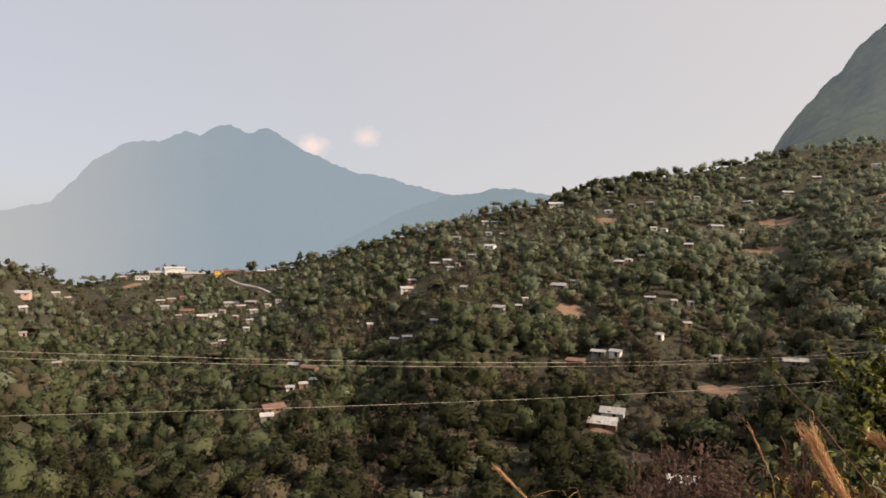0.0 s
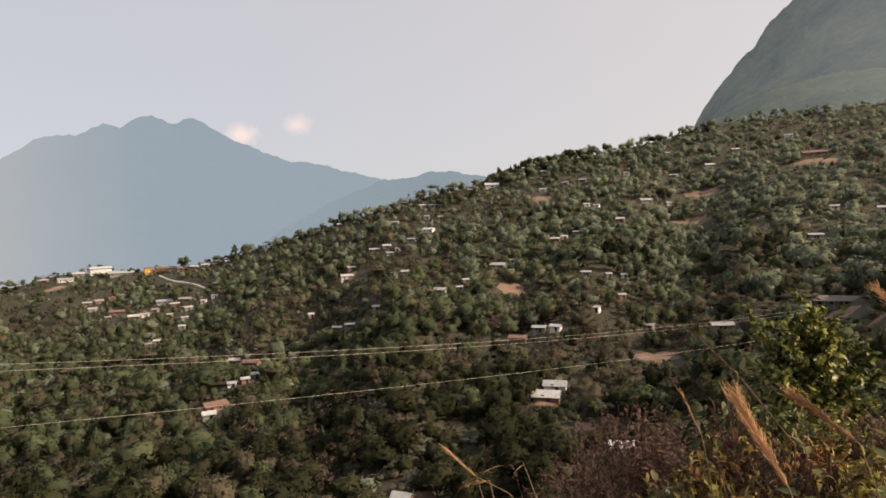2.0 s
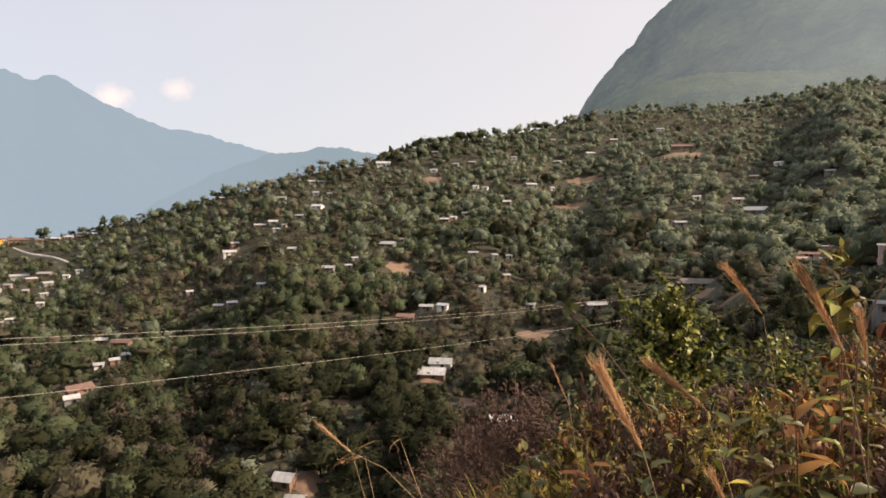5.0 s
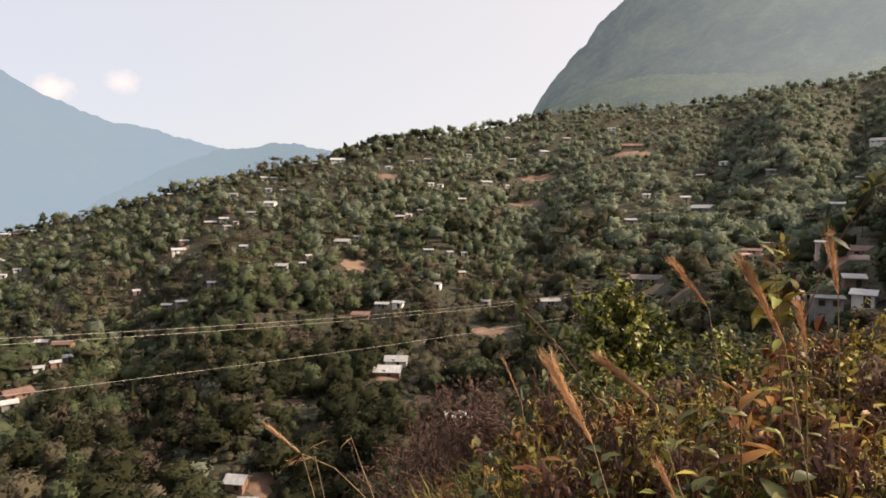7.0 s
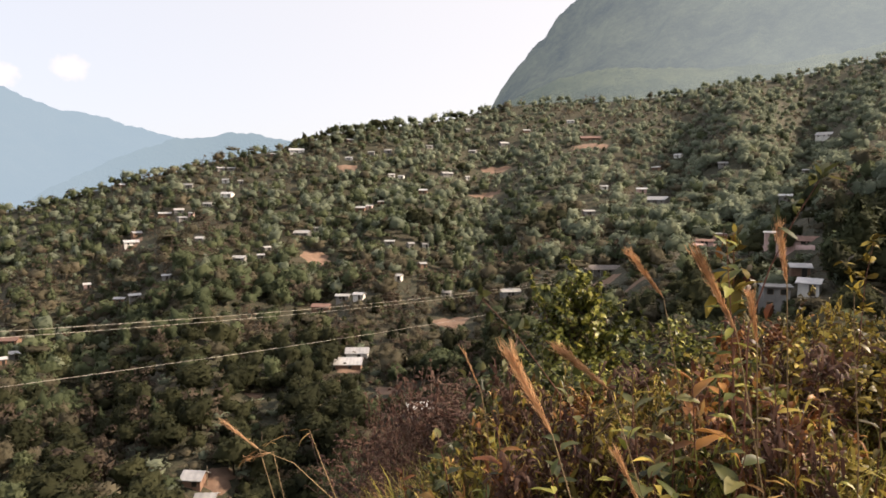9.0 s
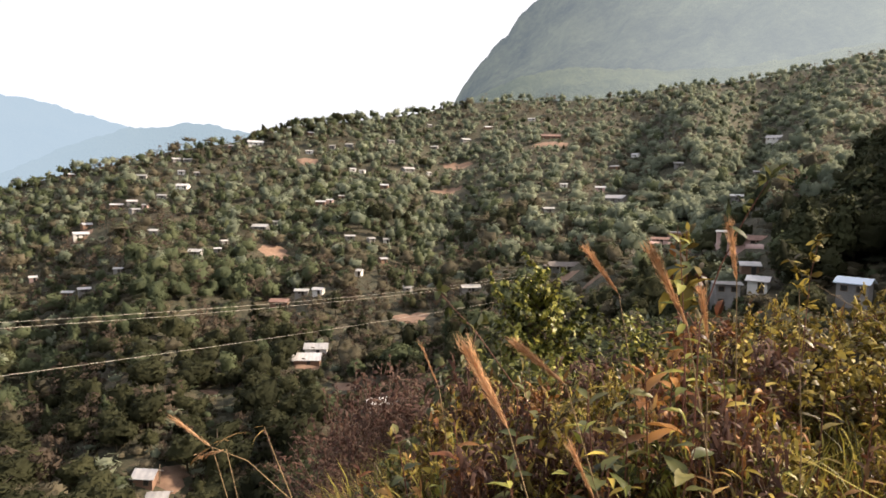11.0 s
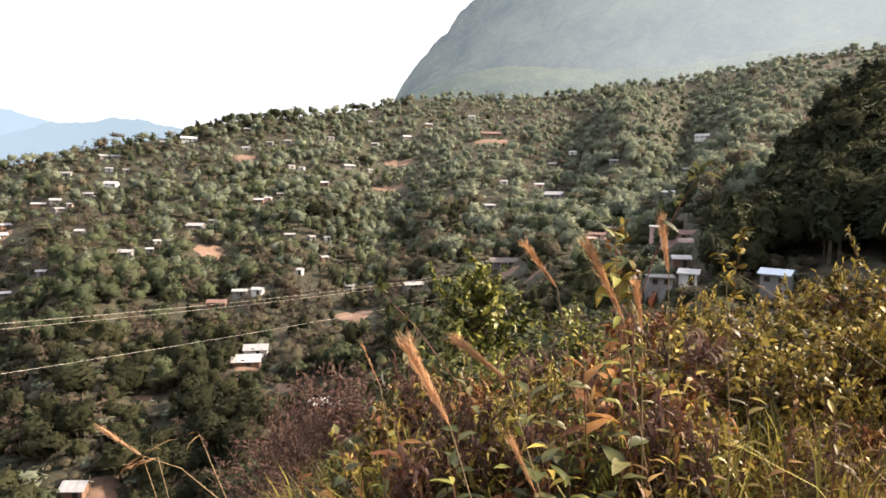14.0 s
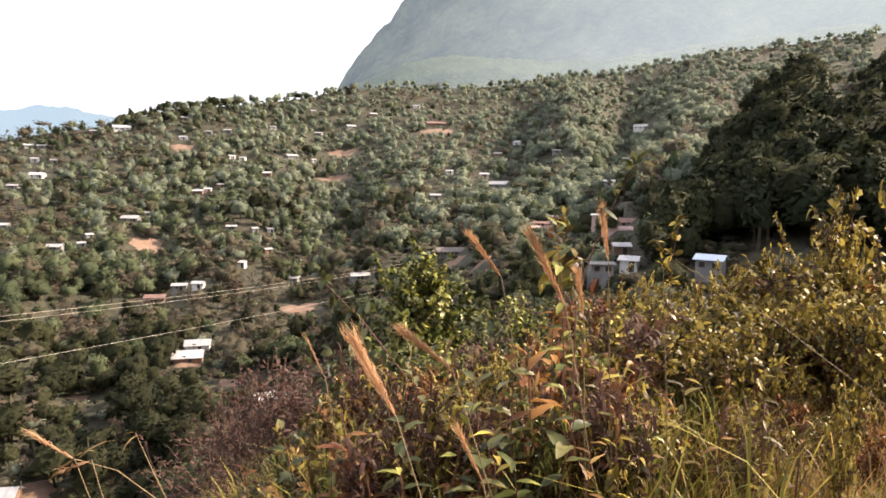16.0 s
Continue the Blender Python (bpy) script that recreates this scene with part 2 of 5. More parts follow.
# lighter greens that hold the far hill's haze in the leaf colour
L_HAZED = leaf_material("haze_paled_foliage", (0.150, 0.179, 0.125), (0.209, 0.238, 0.169), (0.297, 0.325, 0.229), region=0.03, through_light=0.5, fleck=0.5, grain=0.7)
L_TAN = leaf_material("tan_withering_leaf", (0.06, 0.030, 0.011), (0.165, 0.088, 0.028), (0.44, 0.28, 0.10), 2.0, 0.5, 0.26, 0.22, 0.85)
L_DRYBUSH = leaf_material("withered_brown_leaf", (0.035, 0.018, 0.014), (0.085, 0.045, 0.033), (0.16, 0.095, 0.065), 2.0, 0.6, 0.3, 0.2)
L_BUSH = leaf_material("bright_shrub_leaf", (0.022, 0.028, 0.008), (0.108, 0.124, 0.025), (0.36, 0.345, 0.078), 2.0, 0.42, 0.28, 0.35, 0.85)
L_YELLOW = leaf_material("yellow_green_shrub_leaf", (0.032, 0.024, 0.007), (0.150, 0.115, 0.024), (0.48, 0.375, 0.078), 2.0, 0.45, 0.28, 0.3, 0.9)
L_BROAD = leaf_material("grey_green_broad_leaf", (0.028, 0.036, 0.012), (0.070, 0.080, 0.026), (0.19, 0.175, 0.065), 2.0, 0.42, 0.32, 0.32, 0.75)
L_RED = leaf_material("reddening_leaf", (0.038, 0.014, 0.008), (0.145, 0.052, 0.019), (0.36, 0.18, 0.052), 2.0, 0.45, 0.28, 0.25, 0.85)
L_GRASS = leaf_material("green_grass_blade", (0.045, 0.042, 0.010), (0.17, 0.155, 0.028), (0.50, 0.42, 0.085), 1.5, 0.45, 0.32, 0.25, 0.85)
L_HAY = leaf_material("dry_grass_blade", (0.12, 0.066, 0.022), (0.30, 0.178, 0.058), (0.58, 0.39, 0.14), 1.5, 0.5, 0.34, 0.25, 0.75)
L_PLUME = leaf_material("tawny_grass_plume", (0.32, 0.16, 0.07), (0.55, 0.32, 0.16), (0.80, 0.55, 0.34), 3.0, 0.6, 0.5, 0.2, 0.6)

# ---------------------------------------------------------------- mesh helpers


def quick_mesh(name, verts, faces, mats, index=None):
    """A mesh from arrays; all faces have the same number of corners."""
    verts, faces = np.asarray(verts, np.float32), np.asarray(faces, np.int32)
    me = bpy.data.meshes.new(name)
    k = faces.shape[1]
    me.vertices.add(len(verts))
    me.vertices.foreach_set("co", verts.ravel())
    me.loops.add(faces.size)
    me.loops.foreach_set("vertex_index", faces.ravel())
    me.polygons.add(len(faces))
    me.polygons.foreach_set("loop_start", np.arange(0, faces.size, k, dtype=np.int32))
    for m in mats:
        me.materials.append(m)
    if index is not None:
        me.polygons.foreach_set("material_index", np.asarray(index, np.int32))
    me.update(calc_edges=True)
    return me


def part(name, data, mat, parent=None, label=""):
    """Links a bmesh or a mesh as one object under a thing or a part."""
    if isinstance(data, bmesh.types.BMesh):
        me = bpy.data.meshes.new(name)
        data.to_mesh(me)
        data.free()
        data = me
    if mat is not None and not data.materials:
        data.materials.append(mat)
    ob = new(name, data)
    ob.parent = parent
    if label:
        ob["label"] = label
    return ob


def box(bm, x0, x1, y0, y1, z0, z1, bevel=0.0):
    g = bmesh.ops.create_cube(bm, size=1.0)["verts"]
    for v in g:
        v.co = Vector((x0 + (v.co.x + 0.5) * (x1 - x0), y0 + (v.co.y + 0.5) * (y1 - y0), z0 + (v.co.z + 0.5) * (z1 - z0)))
    if bevel:
        bmesh.ops.bevel(bm, geom=[e for e in bm.edges if e.verts[0] in g and e.verts[1] in g], offset=bevel, segments=2, affect="EDGES")
    return bm


def tube(points, radii, sides=5):
    """Vertices and quads of a tube along a line of points."""
    pts = np.asarray(points, float)
    way = np.gradient(pts, axis=0)
    way /= np.linalg.norm(way, axis=1, keepdims=True) + 1e-9
    side = np.cross(way, (0.31, 0.17, 0.93) if abs(way[0, 2]) < 0.9 else (1, 0.1, 0))
    side /= np.linalg.norm(side, axis=1, keepdims=True) + 1e-9
    up = np.cross(side, way)
    a = np.arange(sides) * 2 * np.pi / sides
    ring = side[:, None] * np.cos(a)[None, :, None] + up[:, None] * np.sin(a)[None, :, None]
    v = (pts[:, None] + ring * np.asarray(radii, float)[:, None, None]).reshape(-1, 3)
    n = np.arange(len(pts) - 1)[:, None] * sides
    j = np.arange(sides)[None]
    k = (j + 1) % sides
    f = np.stack([n + j, n + k, n + sides + k, n + sides + j], -1).reshape(-1, 4)
    return v, f


def join(chunks):
    """Joins (vertices, faces) pairs."""
    vs, fs, base = [], [], 0
    for v, f in chunks:
        vs.append(v)
        fs.append(np.asarray(f) + base)
        base += len(v)
    return np.concatenate(vs), np.concatenate(fs)


def leaves(rng, centres, ways, length, width, fold=0.25, curl=0.3):
    """Leaves: oval, cupped and bowed to the tip."""
    c, w = np.asarray(centres, float), np.asarray(ways, float)
    n = len(c)
    w = w / (np.linalg.norm(w, axis=1, keepdims=True) + 1e-9)
    r = rng.normal(size=(n, 3)) * 0.5 + np.array([0, 0, 1.0])
    s = np.cross(w, r)
    s /= np.linalg.norm(s, axis=1, keepdims=True) + 1e-9
    u = np.cross(s, w)
    k = rng.uniform(0.65, 1.3, (n, 1))
    L, W = length * k, width * k * rng.uniform(0.8, 1.2, (n, 1))
    bow = u * L * curl * rng.uniform(0.3, 1.2, (n, 1))
    cup = u * W * fold * 0.5
    m1, m2 = c + w * L * 0.3 + bow * 0.25, c + w * L * 0.68
    v = np.stack([c, m1 + s * W * 0.45 + cup, m2 + s * W * 0.42, c + w * L - bow, m2 - s * W * 0.42, m1 - s * W * 0.45 + cup], 1).reshape(-1, 3)
    tri = np.array([[0, 5, 1], [1, 5, 4], [1, 4, 2], [2, 4, 3]])
    f = (np.arange(n)[:, None, None] * 6 + tri[None]).reshape(-1, 3)
    return v, f


def clumps(rng, centres, outs, size):
    """Ragged leaf clumps: bent quads that face outwards, split into triangles."""
    c, o = np.asarray(centres, float), np.asarray(outs, float)
    n = len(c)
    o = o + rng.normal(size=(n, 3)) * 0.55
    o /= np.linalg.norm(o, axis=1, keepdims=True) + 1e-9
    s = np.cross(o, rng.normal(size=(n, 3)))
    s /= np.linalg.norm(s, axis=1, keepdims=True) + 1e-9
    u = np.cross(o, s)
    k = size * rng.uniform(0.5, 1.35, (n, 1))
    j = lambda: rng.uniform(0.55, 1.25, (n, 1))
    v = np.stack([c + s * k * j(), c + u * k * j() * 0.8 - o * k * 0.25, c - s * k * j(), c - u * k * j() * 0.8 - o * k * 0.25], 1).reshape(-1, 3)
    f = (np.arange(n)[:, None, None] * 4 + np.array([[0, 1, 2], [0, 2, 3]])[None]).reshape(-1, 3)
    return v, f


# ---------------------------------------------------------------- the lie of the land


def table(az, pairs):
    xs, ys = zip(*pairs)
    return np.interp(az, xs, ys)


RIDGE_EL = [(-60, 2), (-40, -0.4), (-35.4, -1.7), (-32.5, -2.4), (-30.8, -3.4), (-28.5, -3.0), (-26.2, -2.35), (-19, -2.35),
            (-15.4, -2.0), (-11.5, -1.1), (-7.4, 0.0), (-3.3, 1.4), (0, 2.1), (3.4, 3.2), (9, 4.3), (11, 4.9), (14, 5.8),
            (20.5, 6.6), (25.4, 7.4), (27.8, 8.1), (33, 8.5), (38, 8.4), (43, 8.7), (48, 9.3), (52.6, 9.6), (60, 10.7), (66, 11), (95, 12)]
RIDGE_R = [(-60, 600), (-35, 600), (-31, 760), (-23, 760), (-10, 640), (0, 570), (10, 590), (17, 620), (28, 740), (40, 800), (55, 850), (95, 850)]
FOOT_R = [(-60, 115), (20, 115), (95, 110)]
FOOT_EL = [(-60, -27), (12, -27), (24, -25), (30, -22), (38, -18), (50, -12), (60, -9), (95, -7)]
NEAR_EL = {1.2: [(-60, -53), (95, -53)],
           3.0: [(-60, -42), (0, -40), (12, -36), (30, -30), (95, -28)],
           6.0: [(-60, -38), (4, -35), (12, -31), (20, -28), (28, -24), (35, -20.5), (45, -17), (60, -15.5), (95, -14)],
           12.0: [(-60, -35), (8, -32), (20, -27), (30, -24), (40, -20), (50, -16), (60, -13), (95, -11)],
           40.0: [(-60, -31), (12, -30), (24, -27), (30, -24), (38, -20), (50, -14), (60, -11), (95, -9)]}


# spurs (+) and gullies (-): bearing, its drift up the slope, half-width in degrees, height, from and to which distance
RELIEF = [(-18.0, 2.0, 3.2, 9, 110, 420), (-25.5, 3.0, 3.0, -8, 110, 480), (-9.5, 3.0, 3.0, -9, 105, 520), (3.0, -2.0, 3.5, 6, 150, 560),
          (11.0, 3.0, 2.6, -7, 120, 520), (29.0, -2.0, 3.0, -8, 150, 640), (36.5, 3.0, 3.0, 7, 200, 760), (43.0, 2.0, 2.0, -7, 260, 780),
          (49.0, -1.5, 2.4, 24, 330, 850), (52.6, 1.0, 1.7, -20, 300, 840), (57.5, 2.5, 2.4, 16, 330, 850)]


def height(x, y):
    """Height of the ground at plan points (arrays)."""
    x, y = np.asarray(x, float), np.asarray(y, float)
    r = np.hypot(x, y) + 1e-6
    az = np.degrees(np.arctan2(x, y))
    a = np.clip(az, -60, 95)
    er, rr, ef, rf = table(a, RIDGE_EL), table(a, RIDGE_R), table(a, FOOT_EL), table(a, FOOT_R)
    u = np.clip((r - rf) / (rr - rf), 0, 1)
    el = ef + (er - ef) * np.sqrt(u)
    rs = list(NEAR_EL)
    knots = [table(a, NEAR_EL[k]) for k in rs] + [ef]
    lr = np.log(r)
    near = np.full(r.shape, 0.0)
    lk = [np.log(k) for k in rs]
    for i in range(len(rs)):
        l0 = lk[i]
        l1 = lk[i + 1] if i + 1 < len(rs) else np.log(rf)
        f = np.clip((lr - l0) / (l1 - l0), 0, 1)
        seg = knots[i] + (knots[i + 1] - knots[i]) * f
        near = np.where(lr >= l0, seg, near)
    el = np.where(r < rf, near, el)
    z = 1.6 + r * np.tan(np.radians(el))
    z = np.where(r < 1.2, 0.0, z)
    # the wooded spur
    spur = table(a, [(50, 0), (54, 6), (58, 14), (62, 25), (66, 34), (70, 36), (75, 39), (95, 41)])
    z = z + spur * np.exp(-(((r - 235) / 62) ** 2))
    # folds and terraces
    amp = np.clip((r - 60) / 160, 0, 1) * np.clip((rr * 1.0 - r) / 120, 0.12, 1)
    z = z + amp * (2.4 * np.sin(x / 31 + 1.3 * np.sin(y / 47)) * np.sin(y / 37 + x / 90) + 1.0 * np.sin(x / 11.3 + y / 17) * np.sin(y / 9.1))
    # spurs and gullies run down the slope
    fade = np.clip((r - 95) / 90, 0, 1) * np.clip((rr - 25 - r) / 170, 0, 1)
    z = z + fade * 4.2 * np.sin(az * 0.52 + 0.9 * np.sin(r / 120) + 0.6) * np.sin(r / 210 + 1.0 + az / 19)
    for bearing, drift, wide, tall, r0, r1 in RELIEF:
        u = (r - r0) / (r1 - r0)
        z = z + tall * np.exp(-(((az - bearing - drift * u) / wide) ** 2)) * np.sin(np.pi * np.clip(u, 0, 1)) ** 1.3
    # beyond the ridge the land falls away
    z = np.where(r > rr, z - (r - rr) * 0.55 * np.clip((r - rr) / 60, 0, 1), z)
    z = np.maximum(z, -320)
    # behind the viewer the hillside rises
    rise = np.minimum(0.35 * np.maximum(r - 3, 0), 160)
    side = np.clip((np.abs(az - 17) - 78) / 40, 0, 1)
    return z * (1 - side) + rise * side


def ground_z(x, y):
    return float(height(np.array([x]), np.array([y]))[0])


RR = np.concatenate([np.linspace(20, 110, 91), np.linspace(111, 900, 790)])


def on_hill(az, el):
    """The place where the line of sight at this bearing and elevation meets the far hillside."""
    a = radians(az)
    z = height(RR * math.sin(a), RR * math.cos(a))
    e = np.degrees(np.arctan2(z - 1.6, RR))
    lim = table(az, RIDGE_R)
    ok = np.where((e >= el) & (RR > 95))[0]
    r = RR[ok[0]] if len(ok) and RR[ok[0]] < lim else lim - 4
    return Vector((r * math.sin(a), r * math.cos(a), ground_z(r * math.sin(a), r * math.cos(a)))), float(r)


def polar_sheet(name, azs, rs, zfun, mat, closed=False):
    A, R = np.meshgrid(np.radians(azs), rs, indexing="ij")
    X, Y = R * np.sin(A), R * np.cos(A)
    V = np.stack([X, Y, zfun(X, Y, A, R)], -1).reshape(-1, 3)
    n, m = len(azs), len(rs)
    i, j = np.meshgrid(np.arange(n if closed else n - 1), np.arange(m - 1), indexing="ij")
    k = (i + 1) % n
    F = np.stack([i * m + j, i * m + j + 1, k * m + j + 1, k * m + j], -1).reshape(-1, 4)
    me = quick_mesh(name, V, F, [mat])
    me.polygons.foreach_set("use_smooth", np.ones(len(F), bool))
    return me


az_list = np.concatenate([np.arange(-180, -50, 5), np.arange(-50, 86, 0.7), np.arange(86, 180, 5)])
r_list = np.concatenate([[0.0005, 0.5], np.geomspace(0.9, 100, 60), np.arange(104, 900, 8), np.geomspace(910, 4800, 18)])
ground = part("ground", polar_sheet("ground", az_list, r_list, lambda X, Y, A, R: height(X, Y), M_GROUND, True), None)
tagged(ground, "dry olive and brown hillside falling into a wooded valley", "ground", kind="structure")


def fold_noise(X, Y, s, octaves=4):
    out = np.zeros(X.shape)
    for i in range(octaves):
        q = 2**i / s
        out += np.sin(X * q + 1.7 * i + 1.9 * np.sin(Y * q * 0.8 + i)) * np.sin(Y * q * 1.1 + 0.6 * i) / 1.8**i
    return out


def massif(name, tops, az0, az1, step, r0, r1, foot, mat, rough, label, ribs=0.0):
    """A mountain: its skyline by bearing, its face falling to the foot in folds."""
    azs = np.arange(az0, az1 + 0.01, step)

    def z(X, Y, A, R):
        az = np.degrees(A)
        u = np.clip((R - r0) / (r1 - r0), 0, 1)
        top = table(az, tops)
        top = top + 0.10 * np.sin(az * 5.1) * np.sin(az * 2.3) + 0.05 * np.sin(az * 17)
        el = foot + (top - foot) * u**0.8
        zz = 1.6 + R * np.tan(np.radians(el))
        zz = zz + fold_noise(X, Y, rough * 6) * rough * np.sin(np.pi * u) ** 0.7
        zz = zz + ribs * np.sin(az * 0.9 + 1.4 * np.sin(u * 5)) * np.sin(np.pi * u) + 0.35 * ribs * np.sin(az * 2.7 + 2 * u) * np.sin(np.pi * u)
        return np.where(R > r1, zz - (R - r1) * 1.2, zz)
    rs = np.concatenate([np.linspace(r0, r1, 70), np.linspace(r1 + 20, r1 + 300, 4)])
    ob = part(name, polar_sheet(name, azs, rs, z, mat), None)
    return tagged(ob, label, "mountain", kind="structure")


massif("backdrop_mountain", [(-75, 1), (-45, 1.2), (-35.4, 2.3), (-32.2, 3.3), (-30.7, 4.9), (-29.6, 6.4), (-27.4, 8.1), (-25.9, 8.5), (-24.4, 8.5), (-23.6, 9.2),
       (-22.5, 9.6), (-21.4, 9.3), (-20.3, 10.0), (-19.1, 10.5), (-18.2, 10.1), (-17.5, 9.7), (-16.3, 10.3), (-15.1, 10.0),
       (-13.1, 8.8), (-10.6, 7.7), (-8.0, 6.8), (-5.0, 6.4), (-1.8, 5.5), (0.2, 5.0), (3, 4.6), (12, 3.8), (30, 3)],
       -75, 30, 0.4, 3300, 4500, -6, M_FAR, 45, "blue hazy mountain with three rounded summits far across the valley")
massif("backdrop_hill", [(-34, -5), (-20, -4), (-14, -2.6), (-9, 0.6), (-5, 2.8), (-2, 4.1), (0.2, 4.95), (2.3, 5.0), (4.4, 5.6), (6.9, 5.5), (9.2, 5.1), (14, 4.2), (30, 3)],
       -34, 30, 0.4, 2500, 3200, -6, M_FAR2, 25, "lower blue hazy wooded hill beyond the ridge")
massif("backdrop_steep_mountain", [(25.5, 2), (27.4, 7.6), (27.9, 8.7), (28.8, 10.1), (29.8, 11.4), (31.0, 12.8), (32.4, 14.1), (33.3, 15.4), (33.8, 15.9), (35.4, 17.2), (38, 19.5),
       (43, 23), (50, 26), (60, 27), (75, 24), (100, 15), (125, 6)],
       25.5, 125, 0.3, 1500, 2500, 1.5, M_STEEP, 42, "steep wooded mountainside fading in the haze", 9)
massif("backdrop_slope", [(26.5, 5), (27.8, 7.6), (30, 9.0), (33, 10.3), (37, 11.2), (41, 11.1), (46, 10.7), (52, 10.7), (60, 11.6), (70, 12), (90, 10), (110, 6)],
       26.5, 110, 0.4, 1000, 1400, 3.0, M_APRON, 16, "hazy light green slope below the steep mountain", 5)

# ---------------------------------------------------------------- bare soil, road
KEEP = []  # plan discs kept free of trees: x, y, radius, bearing, half-angle, distance


def soil_patch(az, el, wide, deep=0.5):
    """A bare, dug slope of reddish soil that follows the ground."""
    p, r = on_hill(az, el)
    w = wide * r / 2
    d = w * deep
    rng = np.random.default_rng(int(abs(az * 31 + el * 17) * 10))
    rad, tan = np.array([p.x, p.y]) / r, np.array([p.y, -p.x]) / r
    n, m = 26, 7
    ph = rng.uniform(0, 6.28, 4)
    V = []
    for i in range(n):
        a = 2 * np.pi * i / n
        wob = 1 + 0.16 * np.sin(2 * a + ph[0]) + 0.13 * np.sin(3 * a + ph[1]) + 0.1 * np.sin(7 * a + ph[2])
        for j in range(m):
            q = wob * j / (m - 1)
            xy = np.array([p.x, p.y]) + tan * np.cos(a) * w * q + rad * np.sin(a) * max(d, 2.0) * q * 1.6
            V.append((*xy, ground_z(*xy) + 0.3 * (1 - (j / (m - 1)) ** 3) + 0.03 * rng.normal() - (0.25 if j == m - 1 else 0)))
    F = [(i * m + j, ((i + 1) % n) * m + j, ((i + 1) % n) * m + j + 1, i * m + j + 1) for i in range(n) for j in range(m - 1)]
    ob = part("bare_soil", quick_mesh("bare_soil", V, F, [M_SOIL]), None)
    tagged(ob, "bare reddish soil cut into the slope", "soil", "bare soil patches", "structure")
    KEEP.append((p.x, p.y, max(d, 2.5), az, math.degrees(wide / 2), r, 6, (p.z - 1.6) / r))


soil_patch(14.7, 2.7, 0.038)
soil_patch(11.8, -5.6, 0.056, 0.7)
soil_patch(-3.3, -3.8, 0.036, 0.6)
soil_patch(27.2, 0.2, 0.056, 0.4)
soil_patch(28.0, 2.5, 0.056, 0.4)
soil_patch(6.2, -17.2, 0.033)
soil_patch(24.1, -11.4, 0.056, 1.0)
soil_patch(18.1, -17.4, 0.050, 0.6)
soil_patch(14.5, -15.6, 0.045, 0.4)
soil_patch(36.4, 4.7, 0.054, 0.5)
soil_patch(38.0, -7.5, 0.05, 0.9)
soil_patch(40.6, -7.4, 0.035, 0.8)
soil_patch(2.9, -23.7, 0.055, 0.6)
soil_patch(-26.5, -3.4, 0.03, 0.4)
soil_patch(49.6, -4.1, 0.15, 0.08)


def village_road(a0, e0, a1, e1, width):
    V, n = [], 24
    for i in range(n + 1):
        f = i / n
        p, r = on_hill(a0 + (a1 - a0) * f, e0 + (e1 - e0) * (f + 0.08 * math.sin(6.28 * f)))
        rad = Vector((p.x, p.y, 0)).normalized()
        for s in (-1, 1):
            q = p + rad * s * width / 2
            V.append((q.x, q.y, p.z + 0.9 + s * 0.5))
        for s in (1, -1):
            q = p + rad * s * width / 2
            V.append((q.x, q.y, p.z - 1.5))
    F = [(i * 4 + k, (i + 1) * 4 + k, (i + 1) * 4 + (k + 1) % 4, i * 4 + (k + 1) % 4) for i in range(n) for k in range(4)]
    ob = part("road", quick_mesh("road", V, F, [M_ROAD]), None)
    tagged(ob, "pale concrete road climbing to the ridge village", "road", kind="structure")
    for i in range(0, n, 3):
        x, y, _ = V[i * 4]
        KEEP.append((x, y, 8, math.degrees(math.atan2(x, y)), 0.4, math.hypot(x, y), 12, (V[i * 4][2] - 1.6) / math.hypot(x, y)))


village_road(-19.0, -2.9, -15.4, -4.2, 5.0)

# ---------------------------------------------------------------- houses
STYLES = {
    "white": (M_WHITE, M_ZINC, "small whitewashed house with a pale zinc roof among trees"),
    "grey": (M_GREYWALL, M_ZINC_GREY, "grey block house with a weathered zinc roof among trees"),
    "pink": (M_PINK, M_ZINC, "pink plastered house with a pale zinc roof"),
    "red": (M_EARTH, M_RUST, "low house with a long rusty red sheet roof"),
    "yellow": (M_YELLOW, M_RUST, "ochre yellow two-storey house in the ridge village"),
    "earth": (M_EARTH, M_RUST, "brown adobe house with a rusty sheet roof"),
    "orange": (M_EARTH, M_ZINC, "adobe house with a pale zinc roof on a soil terrace"),
    "hall": (M_WHITE, M_ZINC, "large white hall on the village ridge"),
    "row": (M_GREYWALL, M_OLDROOF, "long grey house with a verandah and weathered roof"),
    "school": (M_PINK, M_RUST, "long low pink building with a brown sheet roof"),
    "wall": (M_GREYWALL, M_GREYWALL, "plain grey two-storey block house with small windows"),
    "blue": (M_GREYWALL, M_BLUEROOF, "grey block house with a pale blue sheet roof"),
}


